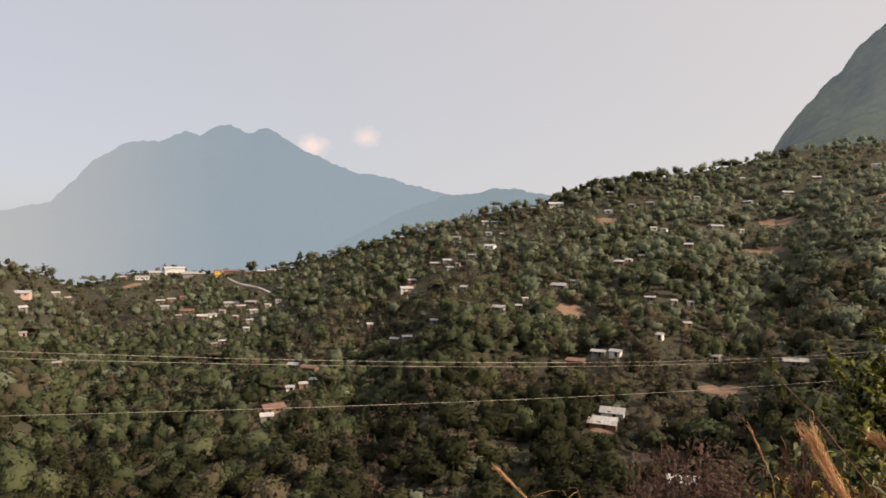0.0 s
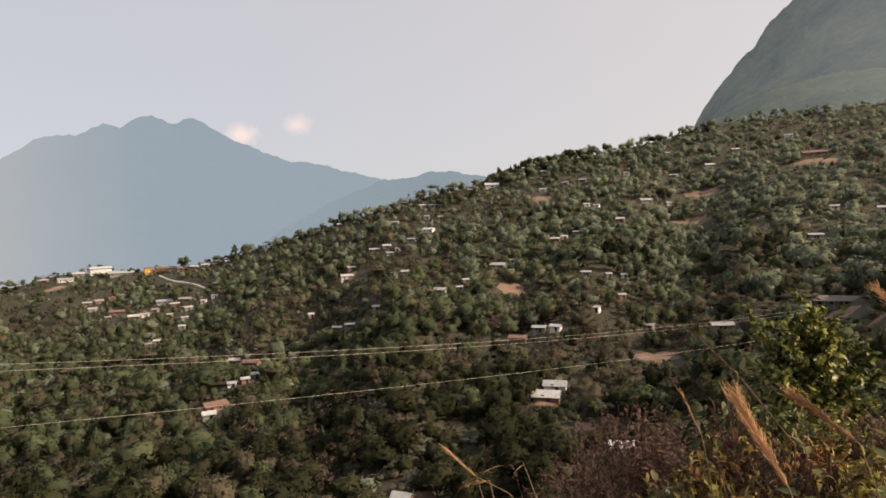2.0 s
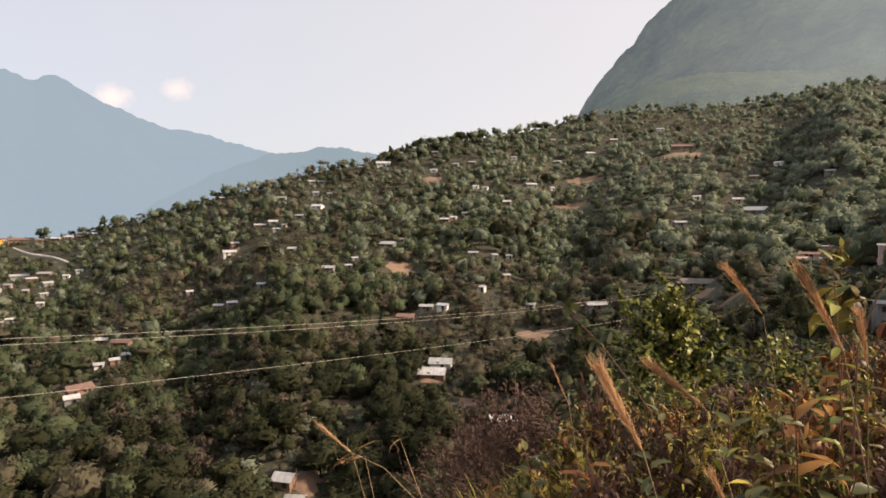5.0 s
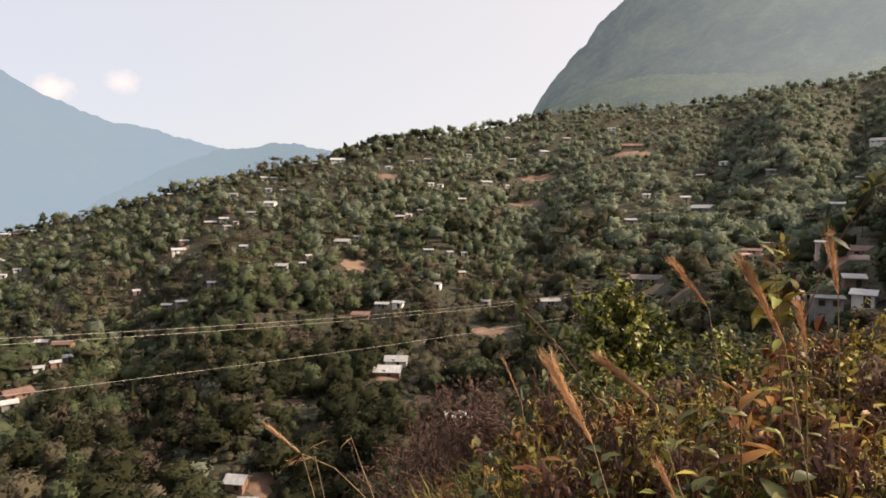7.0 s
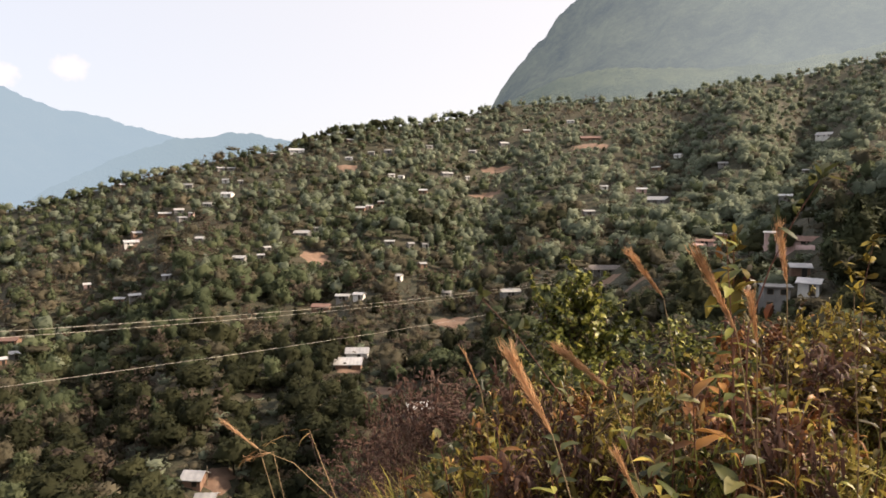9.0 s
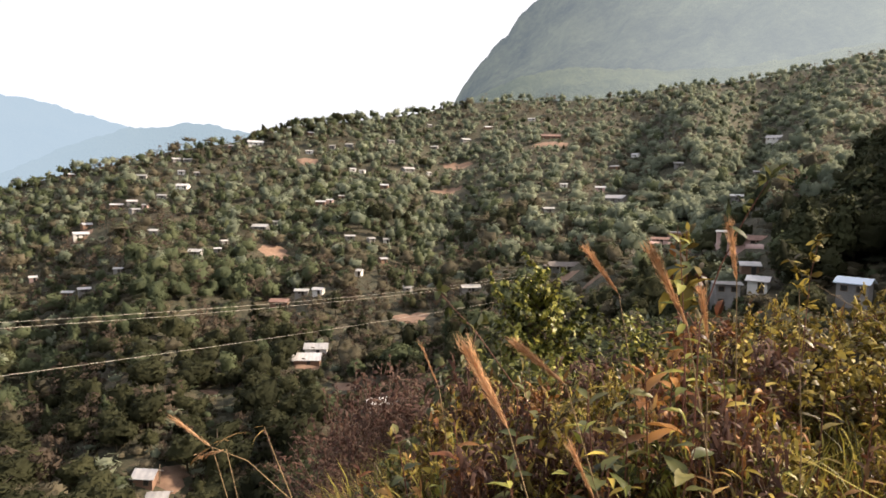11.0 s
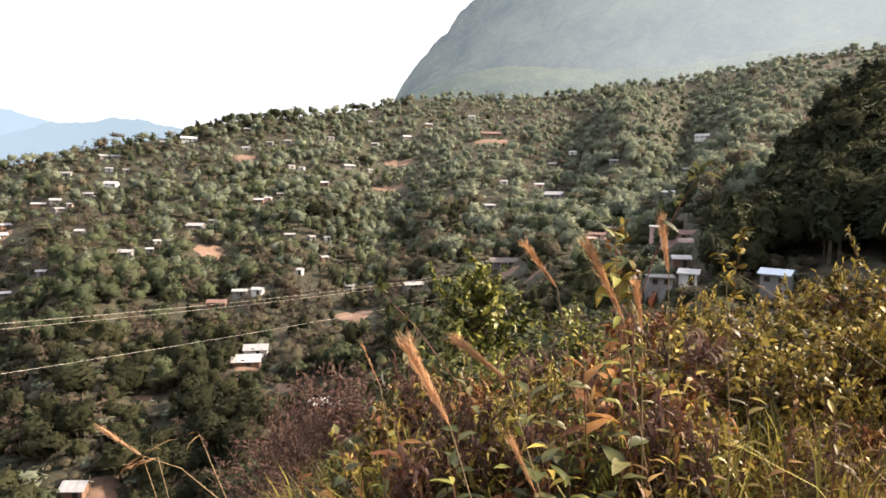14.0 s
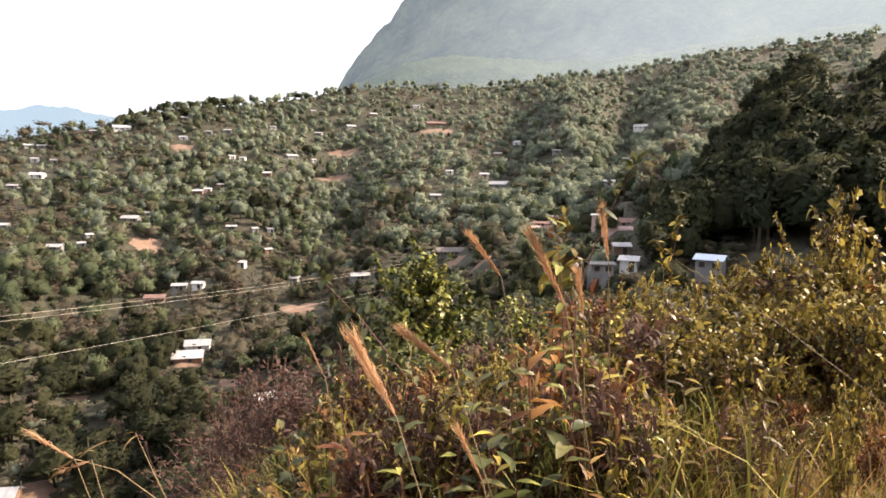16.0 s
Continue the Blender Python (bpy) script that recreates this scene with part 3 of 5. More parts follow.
def gable_roof(w, d, h, rise, over, mat_thick=0.12, ribs=0):
    """A gable roof of sheets with thickness and overhang; ridge along x."""
    bm = bmesh.new()
    hw, hd = w / 2 + over, d / 2 + over
    k = rise / (d / 2)
    prof = [(-hd, h - k * over), (0, h + rise), (hd, h - k * over)]
    rows = []
    n = max(2, ribs)
    for i in range(n + 1):
        x = -hw + 2 * hw * i / n
        lift = 0.05 if (ribs and i % 2) else 0.0
        rows.append([[bm.verts.new((x, y, z + lift)) for y, z in prof], [bm.verts.new((x, y, z - mat_thick)) for y, z in prof]])
    for a, b in zip(rows, rows[1:]):
        for s in (0, 1):
            bm.faces.new((a[0][s], b[0][s], b[0][s + 1], a[0][s + 1]))
            bm.faces.new((a[1][s], a[1][s + 1], b[1][s + 1], b[1][s]))
        bm.faces.new((a[0][0], a[1][0], b[1][0], b[0][0]))
        bm.faces.new((a[0][2], b[0][2], b[1][2], a[1][2]))
    for q, r0 in ((rows[0], 0), (rows[-1], 1)):
        for s in (0, 1):
            f = (q[0][s], q[0][s + 1], q[1][s + 1], q[1][s])
            bm.faces.new(f if r0 == 0 else f[::-1])
    return bm


def house_body(w, d, h, rise):
    """Walls up to the eaves with the two gables."""
    bm = bmesh.new()
    ring = []
    for x in (-w / 2, w / 2):
        ring.append([bm.verts.new((x, y, z)) for y, z in ((-d / 2, -2.5), (d / 2, -2.5), (d / 2, h), (0, h + rise), (-d / 2, h))])
    bm.faces.new(ring[0])
    bm.faces.new(ring[1][::-1])
    for i in range(5):
        j = (i + 1) % 5
        bm.faces.new((ring[0][j], ring[0][i], ring[1][i], ring[1][j]))
    bmesh.ops.recalc_face_normals(bm, faces=bm.faces)
    return bm


def opening(name, x, z, w, h, y, parent, frame_mat):
    """A dark opening with a raised frame on the front wall."""
    bm = bmesh.new()
    t = 0.09
    for x0, x1, z0, z1 in ((x - w / 2 - t, x - w / 2, z, z + h), (x + w / 2, x + w / 2 + t, z, z + h),
                           (x - w / 2 - t, x + w / 2 + t, z + h, z + h + t), (x - w / 2 - t, x + w / 2 + t, z - t, z)):
        box(bm, x0, x1, y - 0.07, y + 0.02, z0, z1)
    fr = part(name, bm, frame_mat, parent)
    part("pane" if name == "window" else "door_leaf", box(bmesh.new(), x - w / 2, x + w / 2, y - 0.03, y + 0.01, z, z + h), M_DARK, fr)


def house(az, el, wide, style, turn=None, storeys=1, depth=0.62, tall=None, rise=None):
    p, r = on_hill(az, el - math.degrees(1.2 / 400))
    rng = random.Random(int(az * 131 + el * 977))
    w = max(3.2, wide * r * 0.8)
    d = max(3.0, min(w * depth, 9.0)) if style not in ("hall",) else w * 0.5
    h = (tall or rng.uniform(1.9, 2.3) + min(0.5, w * 0.05)) * storeys
    if style == "hall":
        h = 6.8
    if style == "yellow":
        h = 6.5
    rs = rise if rise is not None else d * rng.uniform(0.16, 0.26)
    wall, roofm, label = STYLES[style]
    if style == "white" and rng.random() < 0.72:
        wall, label = rng.choice([(M_EARTH, "small adobe house with a pale zinc roof among trees"), (M_GREYWALL, "small grey block house with a pale zinc roof among trees")])
    home = new("house")
    face = math.degrees(math.atan2(-p.x, p.y))
    front = ground_z(p.x * (1 - d / 2 / r), p.y * (1 - d / 2 / r))
    home.matrix_world = pose(p.x, p.y, min(p.z, front + 0.35), 0, 0, face + (turn if turn is not None else rng.uniform(-32, 32)))
    tagged(home, label, "house", "houses on the hillside")
    part("wall", house_body(w, d, h, rs), wall, home)
    part("roof", gable_roof(w, d, h + 0.05, rs, 0.35 + 0.02 * w, 0.12, min(48, int(w / 0.45)) if r < 300 else 0), roofm, home)
    fm = M_WOOD if style != "hall" else M_GREYWALL
    n = max(2 if style in ("wall", "blue") else 1, int(w / 3.6))
    sill = 1.75 if style == "blue" else 0.95
    for s in range(storeys if style not in ("hall", "yellow") else 2):
        z0 = s * h / (storeys if style not in ("hall", "yellow") else 2)
        for i in range(n if style != "hall" else 1):
            x = -w / 2 + w * (i + 0.5) / n
            if i == n // 2 and s == 0 and style != "blue":
                opening("door", x + 0.6, 0.05, 0.9, min(1.95, h - 0.3), -d / 2, home, fm)
                if w > 4.5:
                    opening("window", x - 0.8, 0.95, 0.8, 0.8, -d / 2, home, fm)
            else:
                opening("window", x, z0 + sill, 0.9, 0.85, -d / 2, home, fm)
    if style == "row":
        for i in range(6):
            x = -w / 2 + 0.3 + (w - 0.6) * i / 5
            part("verandah_post", box(bmesh.new(), x - 0.08, x + 0.08, -d / 2 - 1.5, -d / 2 - 1.34, -1.2, h - 0.35, 0.02), M_WHITE, home)
        part("verandah_roof", box(bmesh.new(), -w / 2 - 0.2, w / 2 + 0.2, -d / 2 - 1.7, -d / 2 - 0.36, h - 0.36, h - 0.26), M_OLDROOF, home)
    # a tamped terrace carries the house on the slope
    KEEP.append((p.x, p.y, min(w * 0.55 + 1.0, 7.0), az, math.degrees(wide / 2) * 0.8, r, 4, (min(p.z, front + 0.35) + 0.5 * h - 1.6) / r))
    return home


# the village on the ridge
house(-23.3, -2.1, 0.034, "hall", 12)
house(-21.7, -2.4, 0.041, "grey", 5)
house(-19.8, -2.5, 0.013, "yellow", 10)
house(-18.5, -2.2, 0.036, "red", 4)
house(-16.2, -2.2, 0.014, "white")
house(-15.3, -2.1, 0.014, "pink")
house(-14.6, -2.1, 0.010, "red")
house(-13.6, -1.9, 0.008, "white")
house(-25.7, -2.7, 0.023, "white")
house(-27.1, -2.7, 0.012, "white")
house(-24.8, -2.3, 0.018, "white")
house(-17.3, -2.3, 0.012, "earth")
# the lower quarter of the village
for az, el, wide, style in ((-34.1, -3.9, 0.030, "pink"), (-31.9, -3.9, 0.015, "white"), (-31.0, -4.3, 0.009, "white"), (-34.0, -5.0, 0.015, "white"),
                            (-24.3, -4.7, 0.014, "white"), (-23.5, -4.6, 0.014, "white"), (-24.0, -5.2, 0.014, "white"), (-22.2, -5.6, 0.024, "red"),
                            (-21.0, -6.1, 0.018, "white"), (-20.2, -6.0, 0.014, "white"), (-18.7, -5.0, 0.026, "white")):
    house(az, el, wide, style)
for az, el, wide, style in ((-17.0, -4.9, 0.022, "white"), (-17.9, -5.3, 0.016, "white"), (-16.9, -5.7, 0.016, "white"), (-14.7, -4.8, 0.011, "white"),
                            (-17.4, -7.2, 0.011, "white"), (-17.2, -6.5, 0.013, "grey"), (-20.1, -8.5, 0.012, "white"), (-19.4, -8.3, 0.011, "white"),
                            (-31.7, -9.4, 0.015, "white"), (-33.9, -7.0, 0.011, "pink"), (-22.9, -6.0, 0.010, "white"), (-19.4, -5.7, 0.012, "pink"),
                            (-18.3, -6.2, 0.009, "white"), (-22.6, -4.4, 0.012, "earth"), (-15.6, -5.2, 0.010, "white")):
    house(az, el, wide, style)
# farms on the middle of the slope
for az, el, wide, style in ((-0.7, -1.4, 0.020, "white"), (0.4, -1.1, 0.016, "white"), (0.6, -1.8, 0.016, "white"), (1.4, -1.4, 0.009, "pink"),
                            (-2.9, -3.0, 0.016, "white"), (-3.3, -3.7, 0.023, "white"), (2.0, -3.6, 0.014, "grey"), (4.3, 0.3, 0.022, "white"),
                            (2.7, -0.6, 0.016, "grey"), (3.8, 2.5, 0.013, "white"), (4.7, 2.5, 0.013, "grey"), (4.2, 1.5, 0.011, "white")):
    house(az, el, wide, style)
for az, el, wide, style in ((5.4, 1.4, 0.009, "grey"), (10.2, 4.2, 0.027, "white"), (8.2, 3.8, 0.009, "white"), (14.8, 3.6, 0.013, "white"),
                            (15.8, -1.0, 0.018, "white"), (16.6, -0.8, 0.012, "pink"), (10.6, -3.2, 0.029, "grey"), (11.8, -2.8, 0.008, "white"),
                            (7.5, -4.5, 0.012, "grey"), (7.0, -5.2, 0.012, "white"), (5.2, -5.4, 0.023, "grey"), (-0.7, -6.7, 0.014, "white"),
                            (-4.3, -8.4, 0.018, "orange"), (-3.2, -8.2, 0.018, "white"), (-6.6, -7.1, 0.011, "pink"), (-3.8, 1.0, 0.009, "white")):
    house(az, el, wide, style)
for az, el, wide, style in ((-10.2, -0.9, 0.008, "white"), (1.2, 1.0, 0.016, "grey"), (-13.3, -10.6, 0.020, "white"), (-11.9, -10.9, 0.030, "earth"),
                            (-12.5, -12.3, 0.013, "white"), (-11.6, -12.0, 0.009, "white"), (-13.6, -12.6, 0.009, "white"), (-15.6, -15.0, 0.022, "white"),
                            (-15.1, -14.3, 0.040, "earth")):
    house(az, el, wide, style)
# houses under the skyline
for az, el, wide, style in ((18.3, 4.3, 0.014, "grey"), (22.0, 4.7, 0.014, "grey"), (26.0, 4.3, 0.014, "white"), (14.9, 5.2, 0.011, "white"),
                            (16.8, 4.1, 0.011, "grey"), (18.6, 2.1, 0.012, "white"), (19.5, 2.0, 0.011, "white"), (23.6, 2.2, 0.022, "grey"),
                            (21.5, 0.6, 0.015, "white"), (17.6, -0.4, 0.011, "white"), (25.5, 6.2, 0.009, "white"), (30.8, 6.1, 0.014, "white"),
                            (28.8, 5.0, 0.018, "grey"), (34.7, 6.9, 0.013, "white"), (25.5, 1.9, 0.008, "white")):
    house(az, el, wide, style)
# near the valley floor
house(14.6, -15.1, 0.050, "orange", -8, depth=0.62, tall=1.5, rise=1.3)
house(15.4, -14.1, 0.042, "white", -6, depth=0.6, tall=1.5, rise=1.1)
house(21.3, -19.5, 0.054, "grey", 10)
house(1.0, -23.5, 0.036, "orange", -28, depth=0.75, tall=1.5, rise=0.9)
house(1.9, -24.7, 0.030, "orange", -20, depth=0.6, tall=1.4, rise=0.7)
for az, el, wide, style in ((14.1, -9.1, 0.025, "grey"), (15.6, -9.0, 0.020, "white"), (19.2, -7.4, 0.011, "white"), (21.7, -4.3, 0.011, "white"),
                            (20.3, -4.3, 0.011, "grey"), (18.4, -4.1, 0.018, "grey"), (21.4, -6.2, 0.014, "white"), (12.2, -10.1, 0.034, "red"),
                            (29.5, -8.8, 0.036, "grey"), (23.7, -8.9, 0.018, "grey")):
    house(az, el, wide, style)
# below the steep mountain
for az, el, wide, style in ((43.8, 3.7, 0.014, "white"), (42.1, 2.7, 0.016, "white"), (47.3, 2.9, 0.015, "white"), (40.9, 0.7, 0.018, "pink"),
                            (42.3, -0.2, 0.039, "white"), (36.4, -1.3, 0.022, "grey"), (37.7, 1.0, 0.014, "white"), (54.7, 5.0, 0.034, "white"),
                            (52.1, 0.0, 0.025, "grey"), (36.4, 5.4, 0.036, "red"), (53.4, 2.2, 0.014, "grey")):
    house(az, el, wide, style)
house(37.8, -6.5, 0.072, "row", 6, depth=0.4, tall=2.4)
house(52.9, -3.7, 0.062, "school", 3, depth=0.3, tall=1.9, rise=0.8)
house(46.1, -3.7, 0.030, "school", 3, depth=0.4, tall=1.7, rise=0.6)
house(47.3, -3.4, 0.024, "pink", 4, tall=3.4, rise=0.2)
house(51.4, -3.3, 0.034, "pink", 4, tall=2.8, rise=0.3)
house(53.2, -6.1, 0.020, "white", 10, tall=2.3)
house(51.5, -8.9, 0.043, "wall", 14, storeys=2, depth=0.8, rise=0.25)
house(54.0, -7.5, 0.024, "white", -10)
house(60.6, -7.5, 0.046, "blue", -14, tall=3.2, depth=0.55)


def boundary_wall(a0, a1, el, tall):
    V, n = [], 30
    for i in range(n + 1):
        p, r = on_hill(a0 + (a1 - a0) * i / n, el)
        rad = Vector((p.x, p.y, 0)).normalized()
        for k, dz in ((-0.12, -0.8), (-0.12, tall), (0.12, tall), (0.12, -0.8)):
            V.append((p.x + rad.x * k, p.y + rad.y * k, p.z + dz))
    F = [(i * 4 + k, (i + 1) * 4 + k, (i + 1) * 4 + (k + 1) % 4, i * 4 + (k + 1) % 4) for i in range(n) for k in range(4)]
    tagged(part("boundary_wall", quick_mesh("boundary_wall", V, F, [M_PINK]), None), "low pink wall round the yard of the long building", "wall")


boundary_wall(45.2, 54.2, -4.0, 1.0)

# ---------------------------------------------------------------- poles and cables


def at_bearing(az, el, d):
    a = radians(az)
    return np.array([d * math.sin(a), d * math.cos(a), 1.6 + d * math.tan(radians(el))])


def cable(name, sights, parent, thick):
    """A hanging cable over the valley: a parabola through three sights along one plan line."""
    p0, p1 = np.array([-36.0, 26.0]), np.array([62.0, 84.0])
    way = p1 - p0
    ss, zs = [], []
    for az, el in sights:
        q = np.array([math.sin(radians(az)), math.cos(radians(az))])
        # p0 + s * way is parallel to q
        s = (p0[1] * q[0] - p0[0] * q[1]) / (way[0] * q[1] - way[1] * q[0])
        at = p0 + s * way
        ss.append(s)
        zs.append(1.6 + np.hypot(*at) * math.tan(radians(el)))
    co = np.polyfit(ss, zs, 2)
    s = np.linspace(-0.45, 1.0, 90)
    pts = np.stack([p0[0] + s * way[0], p0[1] + s * way[1], np.polyval(co, s)], 1)
    v, f = tube(pts, np.full(90, thick), 6)
    part(name, quick_mesh(name, v, f, [M_WIRE]), None, parent)
    return pts[-1]


line = new("power_line")
tagged(line, "three pale cables sagging across the valley", "power line")
end = cable("cable", [(-35.3, -8.1), (0.2, -10.25), (34.0, -7.3)], line, 0.0125)
cable("cable", [(-35.3, -8.6), (0.2, -10.65), (34.0, -7.55)], line, 0.0125)
cable("cable", [(-35.2, -12.8), (0.2, -13.8), (28.0, -10.5)], line, 0.0125)
gz = ground_z(end[0], end[1])
v, f = tube([(end[0], end[1], gz - 1), (end[0], end[1], end[2] + 0.4)], [0.16, 0.11], 10)
part("pole", quick_mesh("pole", v, f, [M_WOOD]), None, line)


def lone_pole(az, el_top, el_foot):
    p, r = on_hill(az, el_foot)
    h = 1.6 + r * math.tan(radians(el_top)) - p.z
    v, f = tube([(p.x, p.y, p.z - 0.5), (p.x, p.y, p.z + h * 0.5), (p.x + 0.05, p.y, p.z + h)], [0.09, 0.08, 0.06], 8)
    tagged(part("utility_pole", quick_mesh("utility_pole", v, f, [M_WOOD]), None), "thin wooden pole standing among trees", "pole", "poles")


lone_pole(6.7, -20.2, -23.5)
lone_pole(2.0, -22.4, -24.2)
lone_pole(12.3, 6.2, 5.2)
lone_pole(57.0, -1.2, -4.0)
lone_pole(55.8, -2.2, -4.5)

# ---------------------------------------------------------------- trees


def crown_points(rng, kind, n):
    """Places and outward ways of leaf clumps on a tree of height 1."""
    if kind == "cone":
        t = rng.uniform(0, 1, n) ** 0.7
        rad = (1 - t) * 0.20 * (1 + 0.45 * np.sin(t * 40)) + 0.015
        a = rng.uniform(0, 6.283, n)
        q = rad * np.sqrt(rng.uniform(0.35, 1, n))
        c = np.stack([q * np.cos(a), q * np.sin(a), 0.12 + 0.88 * t], 1)
        return c, np.stack([np.cos(a), np.sin(a), 0.35 + 0 * a], 1)
    k = {"round": 9, "tall": 9, "flat": 8}[kind]
    wide, lo, hi = {"round": (0.30, 0.26, 0.86), "tall": (0.15, 0.22, 0.92), "flat": (0.40, 0.62, 0.88)}[kind]
    lob = np.stack([rng.normal(size=k) * wide * 0.5, rng.normal(size=k) * wide * 0.5, np.linspace(lo, hi, k)], 1)
    size = rng.uniform(0.11, 0.2, k) * (0.8 if kind == "tall" else 1.0) * (0.8 if kind == "flat" else 1)
    i = rng.integers(0, k, n)
    o = rng.normal(size=(n, 3))
    o[:, 2] = np.abs(o[:, 2]) * 0.9 - 0.25
    o /= np.linalg.norm(o, axis=1, keepdims=True)
    c = lob[i] + o * size[i][:, None] * rng.uniform(0.65, 1.08, (n, 1)) * np.array([1, 1, 0.8])
    return c, o


def ico(level):
    """Corners and faces of a unit ball, open below."""
    bm = bmesh.new()
    bmesh.ops.create_icosphere(bm, subdivisions=level, radius=1.0)
    v = np.array([q.co[:] for q in bm.verts])
    f = np.array([[q.index for q in p.verts] for p in bm.faces])
    bm.free()
    return v, f[v[f].mean(1)[:, 2] > -0.6]


BALLS = {k: ico(k) for k in (1, 2)}
CROWN = {"round": (0.37, 0.44, 0.50, 7), "tall": (0.21, 0.48, 0.50, 8), "flat": (0.42, 0.13, 0.76, 7), "cone": (0.22, 0.46, 0.52, 16)}


def crown_dome(rng, kind, fine):
    """The closed inner foliage of a crown of height 1: a mass of swelling boughs, with its outward ways."""
    ball, f = BALLS[fine]
    rad, tall, mid, k = CROWN[kind]
    ways = rng.normal(size=(k, 3))
    ways[:, 2] = np.abs(ways[:, 2]) * 0.9 - 0.3
    ways /= np.linalg.norm(ways, axis=1, keepdims=True)
    swell = (np.exp((ball @ ways.T - 1) / 0.11) * rng.uniform(0.6, 1.25, k)).max(1)
    q = 0.50 + 0.42 * swell + rng.normal(size=len(ball)) * 0.15
    v = ball * q[:, None]
    if kind == "cone":
        v[:, :2] *= np.clip(0.78 - 0.72 * v[:, 2:], 0.08, 1.3)
    v = v * np.array([rad, rad, tall]) + np.array([0, 0, mid])
    fn = np.cross(v[f[:, 1]] - v[f[:, 0]], v[f[:, 2]] - v[f[:, 0]])
    n = np.zeros_like(v)
    for j in range(3):
        np.add.at(n, f[:, j], fn)
    n /= np.linalg.norm(n, axis=1, keepdims=True) + 1e-9
    return v, f, n


def crown(rng, kind, count, size, fine, pieces=2):
    """A crown: the inner mass, veiled by ragged leaf bunches; vertices, triangles, normals."""
    if fine:
        dv, df, dn = crown_dome(rng, kind, fine)
        i = rng.integers(0, len(df), count)
        w = rng.dirichlet((1, 1, 1), count)[:, :, None]
        c, o = (dv[df[i]] * w).sum(1), (dn[df[i]] * w).sum(1)
        c = c + o * size * rng.uniform(-0.2, 1.5, (count, 1)) + np.array([0, 0, 0.4]) * size * rng.uniform(0, 1, (count, 1))
    else:
        c, o = crown_points(rng, kind, count)
    v, f = clumps(rng, c, o, size)
    n = np.repeat(o + rng.normal(size=o.shape) * 0.28, 4, 0)
    if pieces == 1:
        f = f[::2]
        keep = (np.arange(count)[:, None] * 4 + np.arange(3)).ravel()
        v, n, f = v[keep], n[keep], np.arange(count * 3).reshape(-1, 3)
    if fine:
        f = np.concatenate([f, df + len(v)])
        v, n = np.concatenate([v, dv]), np.concatenate([n, dn])
    out = v - np.array([0, 0, 0.4])
    out /= np.linalg.norm(out, axis=1, keepdims=True) + 1e-9
    n = 0.85 * n + 0.25 * out + np.array([0, 0, 0.1])
    return v, f, n / (np.linalg.norm(n, axis=1, keepdims=True) + 1e-9)


def trunk_geometry(rng, kind, limbs=5):
    top = 0.9 if kind in ("cone", "tall") else 0.7
    lean = rng.normal(size=2) * 0.03
    pts = [(lean[0] * q * q, lean[1] * q * q, q * top - 0.08) for q in (0, 0.3, 0.6, 1)]
    out = [tube(pts, [0.022, 0.017, 0.012, 0.005], 5)]
    if kind != "cone":
        for i in range(limbs):
            z = rng.uniform(0.3, 0.6)
            a = rng.uniform(0, 6.283)
            l = rng.uniform(0.14, 0.28)
            out.append(tube([(0, 0, z), (math.cos(a) * l * 0.5, math.sin(a) * l * 0.5, z + 0.09), (math.cos(a) * l, math.sin(a) * l, z + 0.2)], [0.009, 0.006, 0.003], 4))
    v, f = join(out)
    tri = np.concatenate([f[:, [0, 1, 2]], f[:, [0, 2, 3]]])
    return v, tri


rng = np.random.default_rng(11)
SPECIES = [("round", L_DARK), ("round", L_GREEN), ("tall", L_GREEN), ("round", L_OLIVE), ("tall", L_DARK), ("flat", L_OLIVE), ("round", L_DRY), ("cone", L_PINE), ("round", L_HAZED)]
SPECIES_LABEL = ["dark green broadleaf tree on the slope", "fresh green broadleaf tree on the slope", "slender bright green tree", "olive green tree on dry ground",
                 "slender dark green tree", "flat-topped sparse olive tree with a pale trunk", "half-bare brown dry tree", "tall dark pine on the wooded spur", "grey-green tree on the slope, paled for haze"]


def forest_place(n, a0, a1, r0, r1, seed, patchy=0.0):
    """Random plan points, evenly dense as seen from the valley, off the houses and soil."""
    g = np.random.default_rng(seed)
    az = g.uniform(a0, a1, n)
    r = np.where(g.uniform(size=n) < 0.5, np.exp(g.uniform(np.log(r0), np.log(r1), n)), g.uniform(r0, r1, n))
    x, y = r * np.sin(np.radians(az)), r * np.cos(np.radians(az))
    ok = r < table(az, RIDGE_R) + 12
    for kx, ky, kr, kaz, half, dist, clear, low in KEEP:
        ok &= np.hypot(x - kx, y - ky) > kr
        ok &= ~((np.abs(az - kaz) < half + 0.25) & (r < dist) & (r > dist - clear))
    # woods stand in clumps, with small fields between
    f = np.sin(x / 17 + 2.0 * np.sin(y / 29)) * np.sin(y / 14 + 1.4 * np.sin(x / 23)) + 0.6 * np.sin(x / 41 - y / 53)
    ok &= g.uniform(size=n) > patchy * np.clip(0.55 - f * 0.9, 0, 1)
    return az[ok], r[ok], x[ok], y[ok], g


def clear_view(x, y, h, z):
    """The heights of the trees, cut back where they would hide the houses and fields beyond."""
    r, az = np.hypot(x, y), np.degrees(np.arctan2(x, y))
    h = h.copy()
    for kx, ky, kr, kaz, half, dist, clear, low in KEEP:
        hides = (np.abs(az - kaz) < half + np.degrees(0.28 * h / r)) & (r < dist)
        h = np.where(hides, np.minimum(h, (1.6 + low * r - z) / 1.02), h)
    return h


